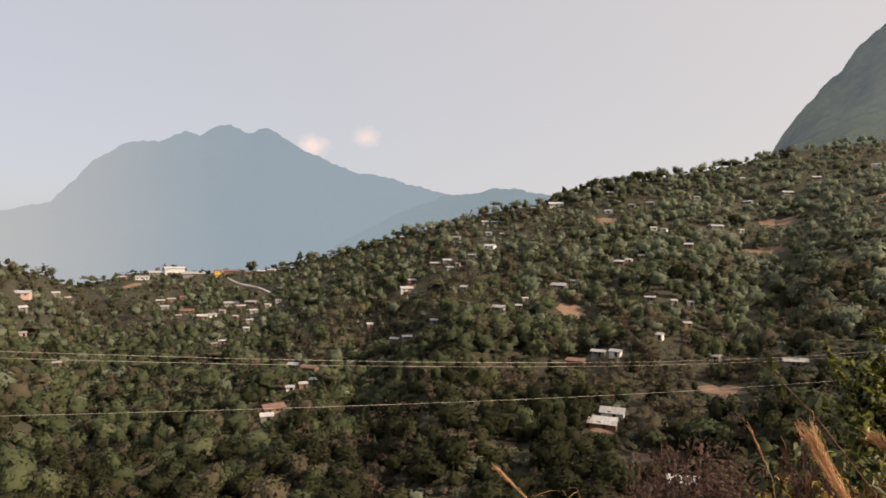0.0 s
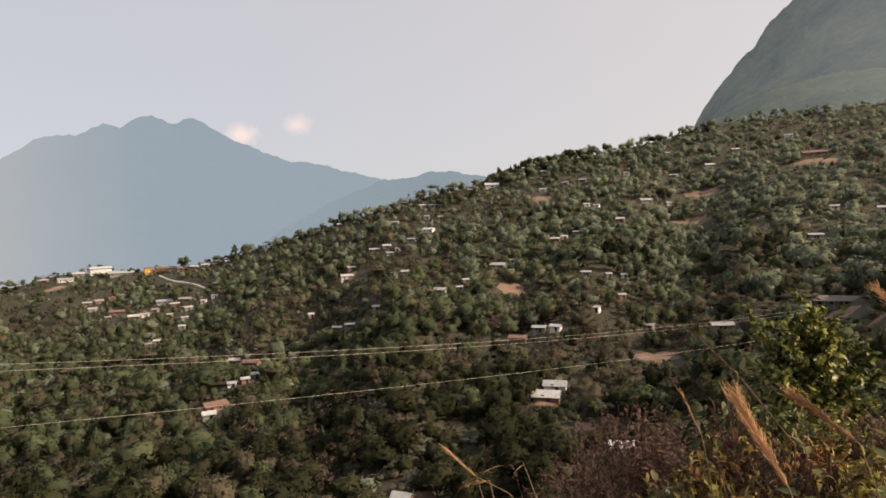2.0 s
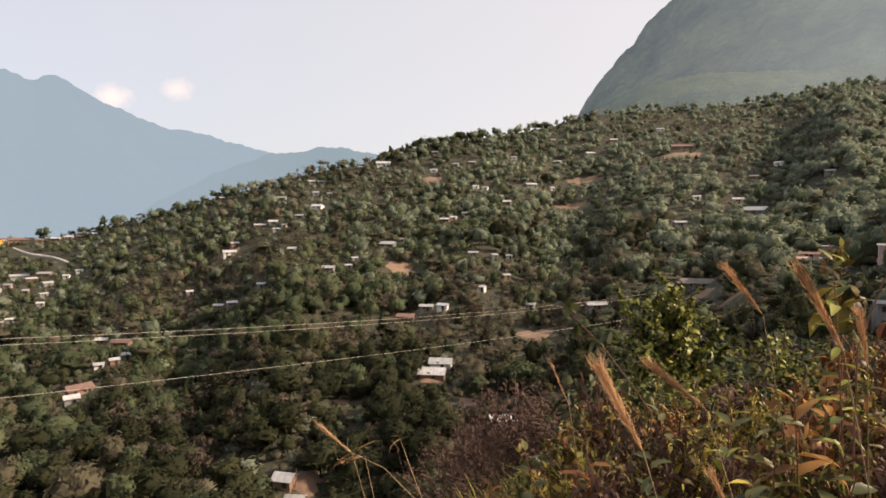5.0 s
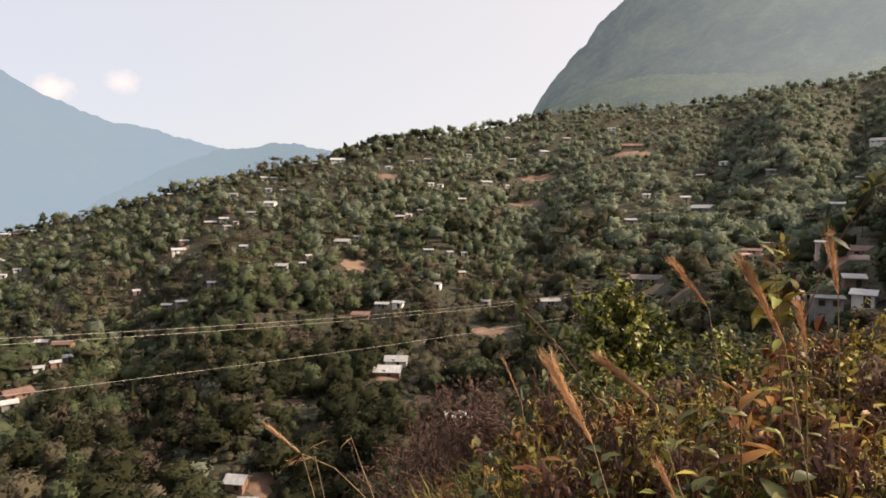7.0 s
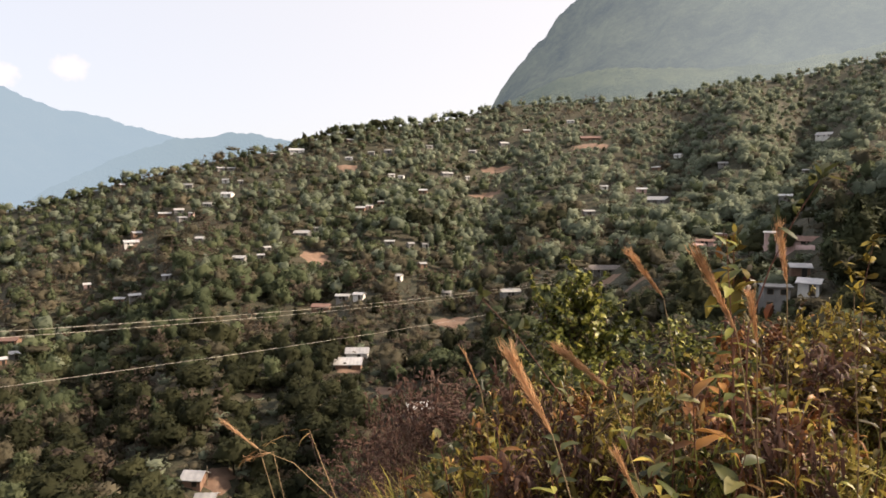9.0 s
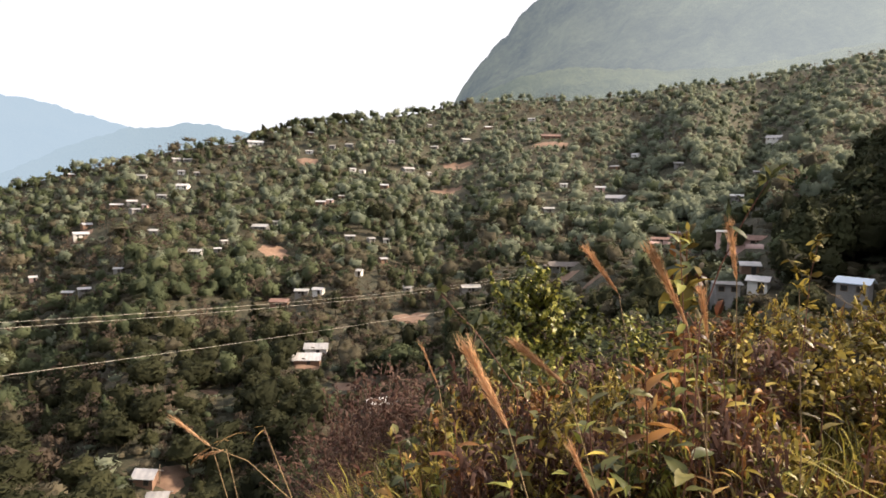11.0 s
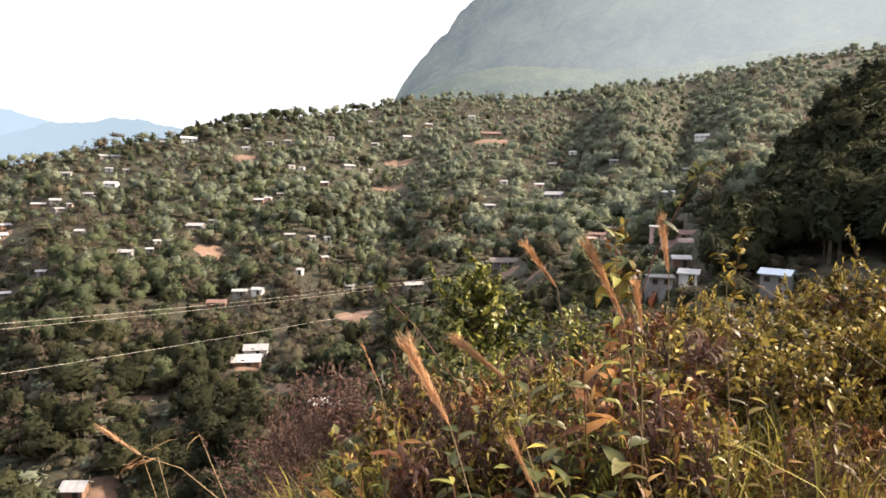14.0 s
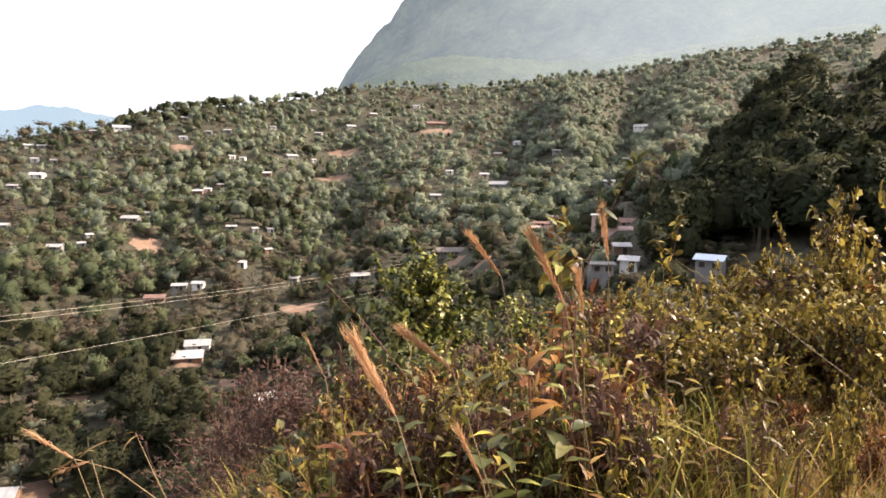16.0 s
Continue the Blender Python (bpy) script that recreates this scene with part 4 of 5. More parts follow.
def species_for(x, y, az, r, g):
    """Species by patches of the slope. Damp folds stay green, dry shoulders brown; painted shade and haze shift it."""
    damp_shade = np.sin(x / 60 + 1.2 * np.sin(y / 80)) * np.sin(y / 55 + 0.8) + g.normal(size=len(x)) * 0.75
    # nearer trees shift darker, so the valley's shade sits in the species
    damp_shade = damp_shade + np.clip((240 - r) / 140, 0, 1) * 0.7
    s = np.where(damp_shade > 0.75, 0, np.where(damp_shade > 0.15, 1, np.where(damp_shade > -0.25, 2, np.where(damp_shade > -0.7, 3, 6))))
    s = np.where(g.uniform(size=len(x)) < 0.16, 4, s)
    s = np.where(g.uniform(size=len(x)) < 0.06, 5, s)
    # far off, dark trees turn into lighter ones to imitate haze
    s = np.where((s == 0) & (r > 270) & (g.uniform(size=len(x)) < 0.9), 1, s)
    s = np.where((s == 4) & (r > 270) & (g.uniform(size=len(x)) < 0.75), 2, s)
    # dark species paint the valley side's shade, lighter ones the lit spur below farms
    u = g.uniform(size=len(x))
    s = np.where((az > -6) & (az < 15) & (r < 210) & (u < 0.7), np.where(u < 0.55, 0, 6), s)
    s = np.where((az > -22) & (az < -13) & (r < 260) & (u < 0.6), np.where(u < 0.35, 1, 3), s)
    # haze put into the species: the paled tree grows likelier with distance
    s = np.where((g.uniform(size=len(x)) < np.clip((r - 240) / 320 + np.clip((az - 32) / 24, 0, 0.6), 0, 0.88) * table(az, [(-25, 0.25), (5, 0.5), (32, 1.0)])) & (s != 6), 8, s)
    return s


# single trees on the near side of the valley
NEAR_TREES = 190
proto = {}
for k, (kind, leaf) in enumerate(SPECIES[:7]):
    for variant in range(2):
        g = np.random.default_rng(100 + k * 7 + variant)
        v, f, nn = crown(g, kind, 260 if k == 6 else 560, 0.050, 0 if k == 6 else 2)
        cr = quick_mesh("crown", v, f, [leaf])
        cr.polygons.foreach_set("use_smooth", np.ones(len(f), bool))
        cr.normals_split_custom_set_from_vertices(nn.astype(np.float32))
        v, f = trunk_geometry(g, kind)
        proto[k, variant] = (cr, quick_mesh("trunk", v, f, [M_BARK]))
az, r, x, y, g = forest_place(420, -40, 34, 100, 240, 5)
az, r, x, y = az[:NEAR_TREES], r[:NEAR_TREES], x[:NEAR_TREES], y[:NEAR_TREES]
sp = species_for(x, y, az, r, g)
z = height(x, y)
hh = g.uniform(5.5, 10.5, len(x))
hh = clear_view(x, y, hh, z)
for i in np.where(hh > 2.5)[0]:
    k = int(sp[i])
    cr, tr = proto[k, i % 2]
    tree = new("tree")
    s = float(hh[i]) * (0.75 if k in (3, 6) else 1.0)
    tree.matrix_world = pose(float(x[i]), float(y[i]), float(z[i]), 0, 0, float(g.uniform(0, 360))) @ Matrix.Diagonal((s * float(g.uniform(0.85, 1.3)), s * float(g.uniform(0.85, 1.3)), s, 1))
    tagged(tree, SPECIES_LABEL[k], "tree", "trees on the slope")
    part("trunk", tr, None, tree)
    part("crown", cr, None, tree)


def woods(name, label, az, r, x, y, sp, h, n_leaf, size, g, sink=0.0, wide=1.15, limbs=0, mass=2, cut=True):
    """Many trees in one sheet of woodland."""
    z = height(x, y)
    h = clear_view(x, y, h, z) if cut else h
    seen = h > 0.9
    x, y, z, h, sp = x[seen], y[seen], z[seen], h[seen], np.asarray(sp)[seen]
    V, F, I, N, T, base = [], [], [], [], [], 0
    bank = {}
    for k in set(int(q) for q in sp):
        for variant in range(5):
            gg = np.random.default_rng(900 + k * 11 + variant)
            v, f, nn = crown(gg, SPECIES[k][0], n_leaf // 2 if k == 6 else n_leaf, size, 0 if k == 6 else mass, 1 if mass else 2)
            tv, tf = trunk_geometry(gg, SPECIES[k][0], max(limbs, 0))
            if limbs <= 0:
                tv, tf = np.array([(-0.012, 0, -0.08), (0.01, 0.01, -0.08), (0.006, -0.012, -0.08), (0, 0, 0.6)]), np.array([(0, 1, 3), (1, 2, 3), (2, 0, 3)])
            bank[k, variant] = (np.concatenate([v, tv]), np.concatenate([f, tf + len(v)]),
                                np.concatenate([np.full(len(f), k), np.full(len(tf), len(SPECIES))]), np.concatenate([nn, np.tile((0.0, -0.7, 0.7), (len(tv), 1))]))
    for i in range(len(x)):
        v, f, idx, nn = bank[int(sp[i]), int(g.integers(0, 5))]
        a = g.uniform(0, 6.283)
        s = h[i]
        ws = s * wide * g.uniform(0.8, 1.3)
        ca, sa = math.cos(a) * ws, math.sin(a) * ws
        q = np.stack([v[:, 0] * ca - v[:, 1] * sa + x[i], v[:, 0] * sa + v[:, 1] * ca + y[i], v[:, 2] * s + z[i] - sink * s], 1)
        V.append(q)
        ca, sa = math.cos(a), math.sin(a)
        N.append(np.stack([nn[:, 0] * ca - nn[:, 1] * sa, nn[:, 0] * sa + nn[:, 1] * ca, nn[:, 2]], 1))
        F.append(f + base)
        I.append(idx)
        T.append(np.full(len(v), g.uniform(), np.float32))
        base += len(v)
    me = quick_mesh(name, np.concatenate(V), np.concatenate(F), [m for _, m in SPECIES] + [M_BARK], np.concatenate(I))
    me.polygons.foreach_set("use_smooth", np.ones(len(me.polygons), bool))
    me.normals_split_custom_set_from_vertices(np.concatenate(N).astype(np.float32))
    me.attributes.new("tone", "FLOAT", "POINT").data.foreach_set("value", np.concatenate(T))
    return tagged(part(name, me, None), label, "trees", kind="stuff")


az, r, x, y, g = forest_place(760, -42, 60, 98, 172, 20, 0.3)
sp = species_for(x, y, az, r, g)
# extra dark trees paint the valley floor's shade, fewer on the lit spur
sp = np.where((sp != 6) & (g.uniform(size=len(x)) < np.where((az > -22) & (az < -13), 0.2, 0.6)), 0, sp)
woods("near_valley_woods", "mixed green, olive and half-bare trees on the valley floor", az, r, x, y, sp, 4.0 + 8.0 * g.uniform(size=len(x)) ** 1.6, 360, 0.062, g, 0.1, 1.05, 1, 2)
az, r, x, y, g = forest_place(1750, -42, 60, 165, 290, 21, 0.3)
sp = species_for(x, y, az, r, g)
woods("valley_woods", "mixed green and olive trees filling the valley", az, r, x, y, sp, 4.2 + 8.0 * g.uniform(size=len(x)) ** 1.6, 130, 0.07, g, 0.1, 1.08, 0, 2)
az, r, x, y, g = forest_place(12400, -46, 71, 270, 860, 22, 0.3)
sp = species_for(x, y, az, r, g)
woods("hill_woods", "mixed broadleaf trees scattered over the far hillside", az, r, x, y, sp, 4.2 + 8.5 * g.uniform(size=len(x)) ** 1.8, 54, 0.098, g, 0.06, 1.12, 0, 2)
az, r, x, y, g = forest_place(2300, -32, 16, 290, 700, 26, 0.1)
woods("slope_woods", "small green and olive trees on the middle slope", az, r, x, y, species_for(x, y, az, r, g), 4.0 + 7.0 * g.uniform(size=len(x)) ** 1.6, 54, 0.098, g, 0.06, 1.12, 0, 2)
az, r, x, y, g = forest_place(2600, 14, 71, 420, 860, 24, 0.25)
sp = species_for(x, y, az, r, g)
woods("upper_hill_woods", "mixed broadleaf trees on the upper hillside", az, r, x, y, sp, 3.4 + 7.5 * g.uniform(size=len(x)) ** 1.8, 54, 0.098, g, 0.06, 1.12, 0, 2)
# the thicket between the bank and the nearest houses
g = np.random.default_rng(25)
n = 560
az, r = g.uniform(22, 66, n), np.exp(g.uniform(np.log(62), np.log(170), n))
x, y = r * np.sin(np.radians(az)), r * np.cos(np.radians(az))
limit = table(az, [(24, -14), (31, -11.5), (36, -9), (41, -8), (46, -6.5), (49, -9.5), (54, -9), (56, -7.5), (58, -9), (63, -9), (66, -6)])
h = np.minimum(g.uniform(2.5, 7.5, n), 1.6 + r * np.tan(np.radians(limit)) - height(x, y))
ok = h > 0.9
woods("bank_thicket", "green thicket of small trees below the bank", az[ok], r[ok], x[ok], y[ok], np.where(g.uniform(size=ok.sum()) < 0.45, 0, np.where(g.uniform(size=ok.sum()) < 0.5, 1, 3)), h[ok], 190, 0.06, g, 0.12, 1.4, 0, 2)
n = 170
az, r = g.uniform(14, 68, n), np.exp(g.uniform(np.log(24), np.log(62), n))
x, y = r * np.sin(np.radians(az)), r * np.cos(np.radians(az))
limit = table(az, [(14, -21), (20, -18.5), (24, -16), (31, -12.5), (36, -10), (41, -9.5), (46, -9), (49, -10.5), (54, -10), (63, -9.5), (68, -6)])
h = np.minimum(g.uniform(2.0, 4.5, n), 1.6 + r * np.tan(np.radians(limit)) - height(x, y))
ok = h > 0.8
woods("bank_bushes", "leafy bushes and small trees just below the bank", az[ok], r[ok], x[ok], y[ok], np.where(g.uniform(size=ok.sum()) < 0.4, 0, np.where(g.uniform(size=ok.sum()) < 0.4, 1, np.where(g.uniform(size=ok.sum()) < 0.5, 3, 6))), h[ok], 360, 0.033, g, 0.1, 1.5, 4, 0)
# low scrub between the trees
az, r, x, y, g = forest_place(4600, -46, 84, 100, 800, 23)
# part of the scrub takes the haze-paled leaf as well
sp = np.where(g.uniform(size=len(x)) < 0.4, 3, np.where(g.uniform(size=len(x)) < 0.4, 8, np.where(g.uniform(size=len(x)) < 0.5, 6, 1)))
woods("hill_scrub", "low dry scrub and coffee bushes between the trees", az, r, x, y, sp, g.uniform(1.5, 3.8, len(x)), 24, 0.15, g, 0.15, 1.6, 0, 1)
az, r, x, y, g = forest_place(2600, -42, 62, 100, 300, 27)
sp = np.where(g.uniform(size=len(x)) < 0.35, 3, np.where(g.uniform(size=len(x)) < 0.5, 0, np.where(g.uniform(size=len(x)) < 0.5, 6, 1)))
woods("valley_scrub", "low green and brown scrub on the valley floor", az, r, x, y, sp, g.uniform(1.2, 3.2, len(x)), 40, 0.13, g, 0.15, 1.7, 0, 1)
# the crest: a broken row of taller trees on the skyline
g = np.random.default_rng(31)
az = np.concatenate([g.uniform(9.5, 20, 46), g.uniform(-34, 30, 380), g.uniform(28, 72, 170)])
r = table(az, RIDGE_R) - g.uniform(-3, 22, len(az))
x, y = r * np.sin(np.radians(az)), r * np.cos(np.radians(az))
# right of bearing 38 most crest trees get the haze-paled leaf
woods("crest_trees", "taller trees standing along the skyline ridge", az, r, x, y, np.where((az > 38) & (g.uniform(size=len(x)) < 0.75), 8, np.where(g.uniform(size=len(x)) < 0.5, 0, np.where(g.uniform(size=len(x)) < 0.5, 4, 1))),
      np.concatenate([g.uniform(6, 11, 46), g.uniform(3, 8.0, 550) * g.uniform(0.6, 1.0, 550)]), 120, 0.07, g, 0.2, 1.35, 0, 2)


def crest_tree(az, k, tall, wide):
    """A single tree that stands out against the sky."""
    r = float(table(az, RIDGE_R)) - 6
    x, y = r * math.sin(radians(az)), r * math.cos(radians(az))
    cr, tr = proto[k, int(az * 10) % 2]
    tree = new("tree")
    tree.matrix_world = pose(x, y, ground_z(x, y), 0, 0, az * 40) @ Matrix.Diagonal((wide, wide, tall, 1))
    tagged(tree, SPECIES_LABEL[k] + " against the sky", "tree", "trees on the skyline")
    part("trunk", tr, None, tree)
    part("crown", cr, None, tree)


for az, k, tall, wide in ((17.3, 0, 14, 15), (18.1, 0, 12, 11), (15.6, 0, 10, 12), (10.9, 4, 12, 11), (13.0, 4, 11, 12), (13.7, 2, 12, 12),
                          (14.4, 4, 10, 11), (19.2, 4, 9, 9), (24.3, 0, 10, 13), (25.0, 1, 8, 12), (21.6, 4, 7, 8)):
    crest_tree(az, k, tall, wide)

# the dark wood on the spur
g = np.random.default_rng(32)
az = g.uniform(54.2, 88, 360)
r = np.where(g.uniform(size=360) < 0.3, g.uniform(134, 168, 360), g.uniform(126, 250, 360))
x, y = r * np.sin(np.radians(az)), r * np.cos(np.radians(az))
# the outline of the wood steps up to a tall stand, dips and climbs again
top = table(az, [(54, -0.9), (54.6, 0.1), (57.5, 1.3), (59.8, 2.9), (60.3, 5.2), (62.6, 8.4), (64.6, 10.2), (66.6, 11.3), (67.9, 10.6), (70.1, 9.0), (71.8, 10.7), (80, 14), (90, 15)])
room = (1.6 + r * np.tan(np.radians(top - g.uniform(-0.2, 1.6, 360) * np.clip((top + 2) / 6, 0.2, 1))) - height(x, y)) / 0.95
h = np.minimum(g.uniform(13, 23, 360), room)
ok = ((np.abs(az - 60.5) > 2.6) | (r > 134)) & (h > 2.5)
woods("spur_wood", "dense dark pine and broadleaf wood on the near spur", az[ok], r[ok], x[ok], y[ok], np.where(g.uniform(size=ok.sum()) < 0.5, 7, 0),
      h[ok], 1050, 0.043, g, 0.14, 1.1, 1, 2)


def grove(az, el, n, tall, species, spread, seed, label, cut=True):
    """A close stand of tall trees."""
    p, r = on_hill(az, el)
    q = np.random.default_rng(seed)
    x, y = p.x + q.normal(size=n) * spread, p.y + q.normal(size=n) * spread * 0.7
    woods("grove", label, None, None, x, y, np.array([species[i % len(species)] for i in range(n)]), q.uniform(0.65, 1.1, n) * tall, 420, 0.042, q, 0.08, 1.15, 2, 2, cut)


grove(21.3, -2.6, 14, 15, (0, 4), 7.5, 51, "dark stand of tall trees above the farms")
grove(24.0, -2.8, 8, 12, (4, 1), 6.0, 52, "dark stand of tall trees on the slope")
grove(4.6, 2.2, 7, 12, (1, 2), 6.0, 53, "bright green stand of trees below the skyline")
grove(0.0, 0.6, 8, 9, (1, 0), 8.0, 54, "green stand of trees on the shoulder")
grove(-16.8, -12.6, 7, 11, (0, 0), 5.0, 55, "dark green round-crowned trees by the farm")
grove(-21.0, -14.5, 9, 10, (1, 3), 9.0, 56, "yellow-green trees on the valley side")
grove(32.0, -3.4, 10, 13, (0, 4), 9.0, 57, "dark stand of trees near the long house")
grove(34.5, -1.6, 8, 12, (3, 0), 8.0, 58, "olive stand of trees near the long house")
grove(47.5, -1.2, 9, 11, (0, 1), 10.0, 59, "green trees beside the pink building")
grove(54.4, -2.2, 12, 8, (0, 1), 8.0, 61, "green trees on the slope above the pink building", False)
grove(53.4, -1.0, 14, 9, (1, 0), 10.0, 62, "green trees on the slope above the pink building", False)
grove(24.3, -9.2, 9, 10, (2, 4), 6.0, 60, "slender green trees in a row")

# ---------------------------------------------------------------- foreground plants


def shrub_parts(seed, stems, spread, leaf, length, width, count, stem_mat, droop=0.3, thick=0.012):
    """A shrub of height 1: bent stems with side twigs, and leaves along them."""
    g = np.random.default_rng(seed)
    tubes, spots, ways = [], [], []
    for i in range(stems):
        a = g.uniform(0, 6.283)
        lean = spread * g.uniform(0.2, 1.0)
        top = g.uniform(0.72, 1.0) * (1 - 0.25 * (lean / spread))
        q = np.linspace(0, 1, 6)
        bend = g.normal(size=2) * 0.08
        pts = np.stack([np.cos(a) * lean * q**1.3 + bend[0] * np.sin(q * 3), np.sin(a) * lean * q**1.3 + bend[1] * np.sin(q * 3.4), top * q], 1)
        tubes.append(tube(pts, thick * (1 - 0.75 * q), 3))
        for j in range(4):
            t = g.uniform(0.25, 0.95)
            b = np.array([np.interp(t, q, pts[:, d]) for d in range(3)])
            aa, l = g.uniform(0, 6.283), g.uniform(0.10, 0.26)
            e = b + np.array([np.cos(aa) * l, np.sin(aa) * l, l * g.uniform(0.3, 1.0)])
            m = (b + e) / 2 + np.array([0, 0, -0.02])
            tubes.append(tube([b, m, e], [thick * 0.45, thick * 0.3, thick * 0.15], 3))
            k = max(2, count // (stems * 6))
            f = g.uniform(0.25, 1.05, k)[:, None]
            spots.append(b + (e - b) * f)
            w = (e - b) / l + g.normal(size=(k, 3)) * 0.75
            w[:, 2] -= droop
            ways.append(w)
        k = max(3, count // (stems * 3))
        f = g.uniform(0.2, 1.0, k) ** 0.8
        spots.append(np.stack([np.interp(f, q, pts[:, d]) for d in range(3)], 1))
        w = g.normal(size=(k, 3))
        w[:, 2] = np.abs(w[:, 2]) * 0.6 - droop
        ways.append(w)
    v, f = join(tubes)
    wood = quick_mesh("stem", v, f, [stem_mat])
    v, f = leaves(g, np.concatenate(spots), np.concatenate(ways), length, width)
    return wood, quick_mesh("foliage", v, f, [leaf])


BUSHES = {
    "bright": ([shrub_parts(300 + i, 11, 0.42, L_BUSH, 0.06, 0.029, 1200, M_TWIG) for i in range(3)], "bright green leafy shrub on the roadside bank"),
    "yellow": ([shrub_parts(320 + i, 10, 0.45, L_RED if i == 3 else L_YELLOW, 0.066, 0.031, 1000, M_STEM) for i in range(4)], "yellow-green small-leaved shrub in low sun"),
    "broad": ([shrub_parts(340 + i, 6, 0.35, L_BROAD, 0.085, 0.048, 300, M_TWIG) for i in range(3)], "grey-green shrub with broad pale leaves"),
    "low": ([shrub_parts(400 + i, 9, 0.6, (L_BUSH, L_YELLOW, L_TAN, L_RED, L_YELLOW, L_DRYBUSH)[i], 0.11, 0.030, 560, M_TWIG) for i in range(6)], "low leafy undergrowth with green and yellowing leaves"),
    "cone": ([shrub_parts(440, 22, 0.27, L_BUSH, 0.040, 0.025, 6600, M_TWIG)], "dense bright green conical bush on the bank"),
    "dry": ([shrub_parts(360 + i, 16, 0.55, L_DRYBUSH, 0.05, 0.024, 520, M_TWIG, thick=0.008) for i in range(3)], "dry reddish-brown twiggy bush"),
    "red": ([shrub_parts(380 + i, 4, 0.16, L_RED, 0.072, 0.030, 190, M_STEM, 0.15, 0.007) for i in range(2)], "tall herb with orange-red stems and reddening leaves"),
}


def shrub(kind, az, r, top_el, wide=None, turn=0.0, variant=0):
    """A shrub rooted at the bearing and distance, as tall as its top's elevation asks."""
    kinds, label = BUSHES[kind]
    wood, leaf = kinds[variant % len(kinds)]
    x, y = r * math.sin(radians(az)), r * math.cos(radians(az))
    z = ground_z(x, y)
    h = max(0.25, 1.6 + r * math.tan(radians(top_el)) - z)
    h *= 1.1 if kind == "cone" else 1.08
    w = wide if wide else h
    ob = new("shrub")
    ob.matrix_world = pose(x, y, z - 0.02, 0, 0, turn) @ Matrix.Diagonal((w, w, h, 1))
    tagged(ob, label, "shrub", "shrubs on the bank")
    part("stem", wood, None, ob)
    part("foliage", leaf, None, ob)
    return ob


ENVELOPE = [(2, -27), (6, -26), (12, -24.5), (16, -22.5), (20, -20.5), (24, -17.5), (28, -15.5), (31, -13), (35, -12), (39, -12), (43, -11.5), (46, -11),
            (50, -10), (53, -8.6), (56, -8.8), (60, -9.6), (63, -8), (65, -6), (67, -5), (73, -5), (80, -3.5)]
g = random.Random(77)
# the tall bright bush and its neighbours
shrub("cone", 35.4, 6.2, -6.0, 1.5, 30, 0)
shrub("bright", 33.4, 5.6, -13.0, 1.0, 110, 1)
shrub("bright", 37.6, 6.0, -12.5, 1.0, 200, 2)
shrub("bright", 31.5, 5.0, -14.0, 1.0, 10, 0)
shrub("bright", 38.5, 5.2, -14.0, 1.1, 75, 1)
shrub("bright", 44.2, 7.0, -9.0, 1.1, 40, 2)
shrub("broad", 30.2, 4.4, -9.8, 0.8, 20, 0)
shrub("broad", 32.8, 4.3, -12.6, 0.8, 120, 1)
shrub("broad", 28.6, 4.1, -15.5, 0.7, 220, 2)
shrub("red", 48.3, 3.6, -2.9, 0.9, 15, 0)
shrub("red", 45.4, 3.5, -12.5, 0.8, 95, 1)
shrub("red", 28.2, 3.6, -20.2, 0.7, 160, 0)
shrub("red", 47.2, 3.3, -13.0, 0.7, 300, 1)
# the dry bushes lower on the bank
for i in range(13):
    az = 15.5 + i * 0.95 + g.uniform(-0.5, 0.5)
    shrub("dry", az, g.uniform(7.5, 12.0), table(az, [(15, -20), (18, -17), (21, -15), (24, -14), (28, -15)]) + g.uniform(-2.5, 0.6), g.uniform(1.0, 1.9), g.uniform(0, 360), i)
# the sunlit yellow-green mass
for i in range(46):
    az = 49.5 + 25 * (i + g.uniform(-0.5, 0.5)) / 46
    r = g.uniform(4.2, 7.2) if az < 64 else g.uniform(5.6, 7.4)
    shrub("yellow", az, r, table(az, ENVELOPE) + g.uniform(-2.2, 0.5) - max(0, 5.2 - r) * 1.5, g.uniform(0.7, 1.1), g.uniform(0, 360), i)
shrub("yellow", 70.6, 6.0, 1.4, 0.85, 10, 2)
shrub("yellow", 68.4, 6.2, -4.2, 0.9, 130, 0)
shrub("yellow", 71.6, 6.4, -3.4, 0.9, 250, 0)
shrub("yellow", 64.3, 5.8, -4.3, 0.8, 60, 1)
for i in range(16):
    az = 58 + 16 * (i + g.uniform(-0.5, 0.5)) / 16
    shrub("yellow", az, g.uniform(4.7, 5.6), table(az, ENVELOPE) - g.uniform(0.6, 3.0), g.uniform(0.55, 0.85), g.uniform(0, 360), i % 3)
# ragged tops above the mass
for i in range(9):
    az = 54 + 19 * (i + g.uniform(-0.5, 0.5)) / 9
    shrub("yellow", az, g.uniform(5.4, 6.6), table(az, ENVELOPE) + g.uniform(0.6, 2.4), g.uniform(0.35, 0.55), g.uniform(0, 360), i % 3)
# low mixed plants along the edge of the bank
for i in range(60):
    az = 6 + 50 * (i + g.uniform(-0.5, 0.5)) / 60
    r = g.uniform(3.3, 5.0)
    kind = g.choice(["low", "bright", "low", "low", "red", "yellow"] if az > 26 else ["dry", "red", "dry", "broad"])
    shrub(kind, az, r, table(az, ENVELOPE) - g.uniform(1.5, 6.5) - (1.5 if az < 22 else 0.0), g.uniform(0.4, 0.75), g.uniform(0, 360), i)
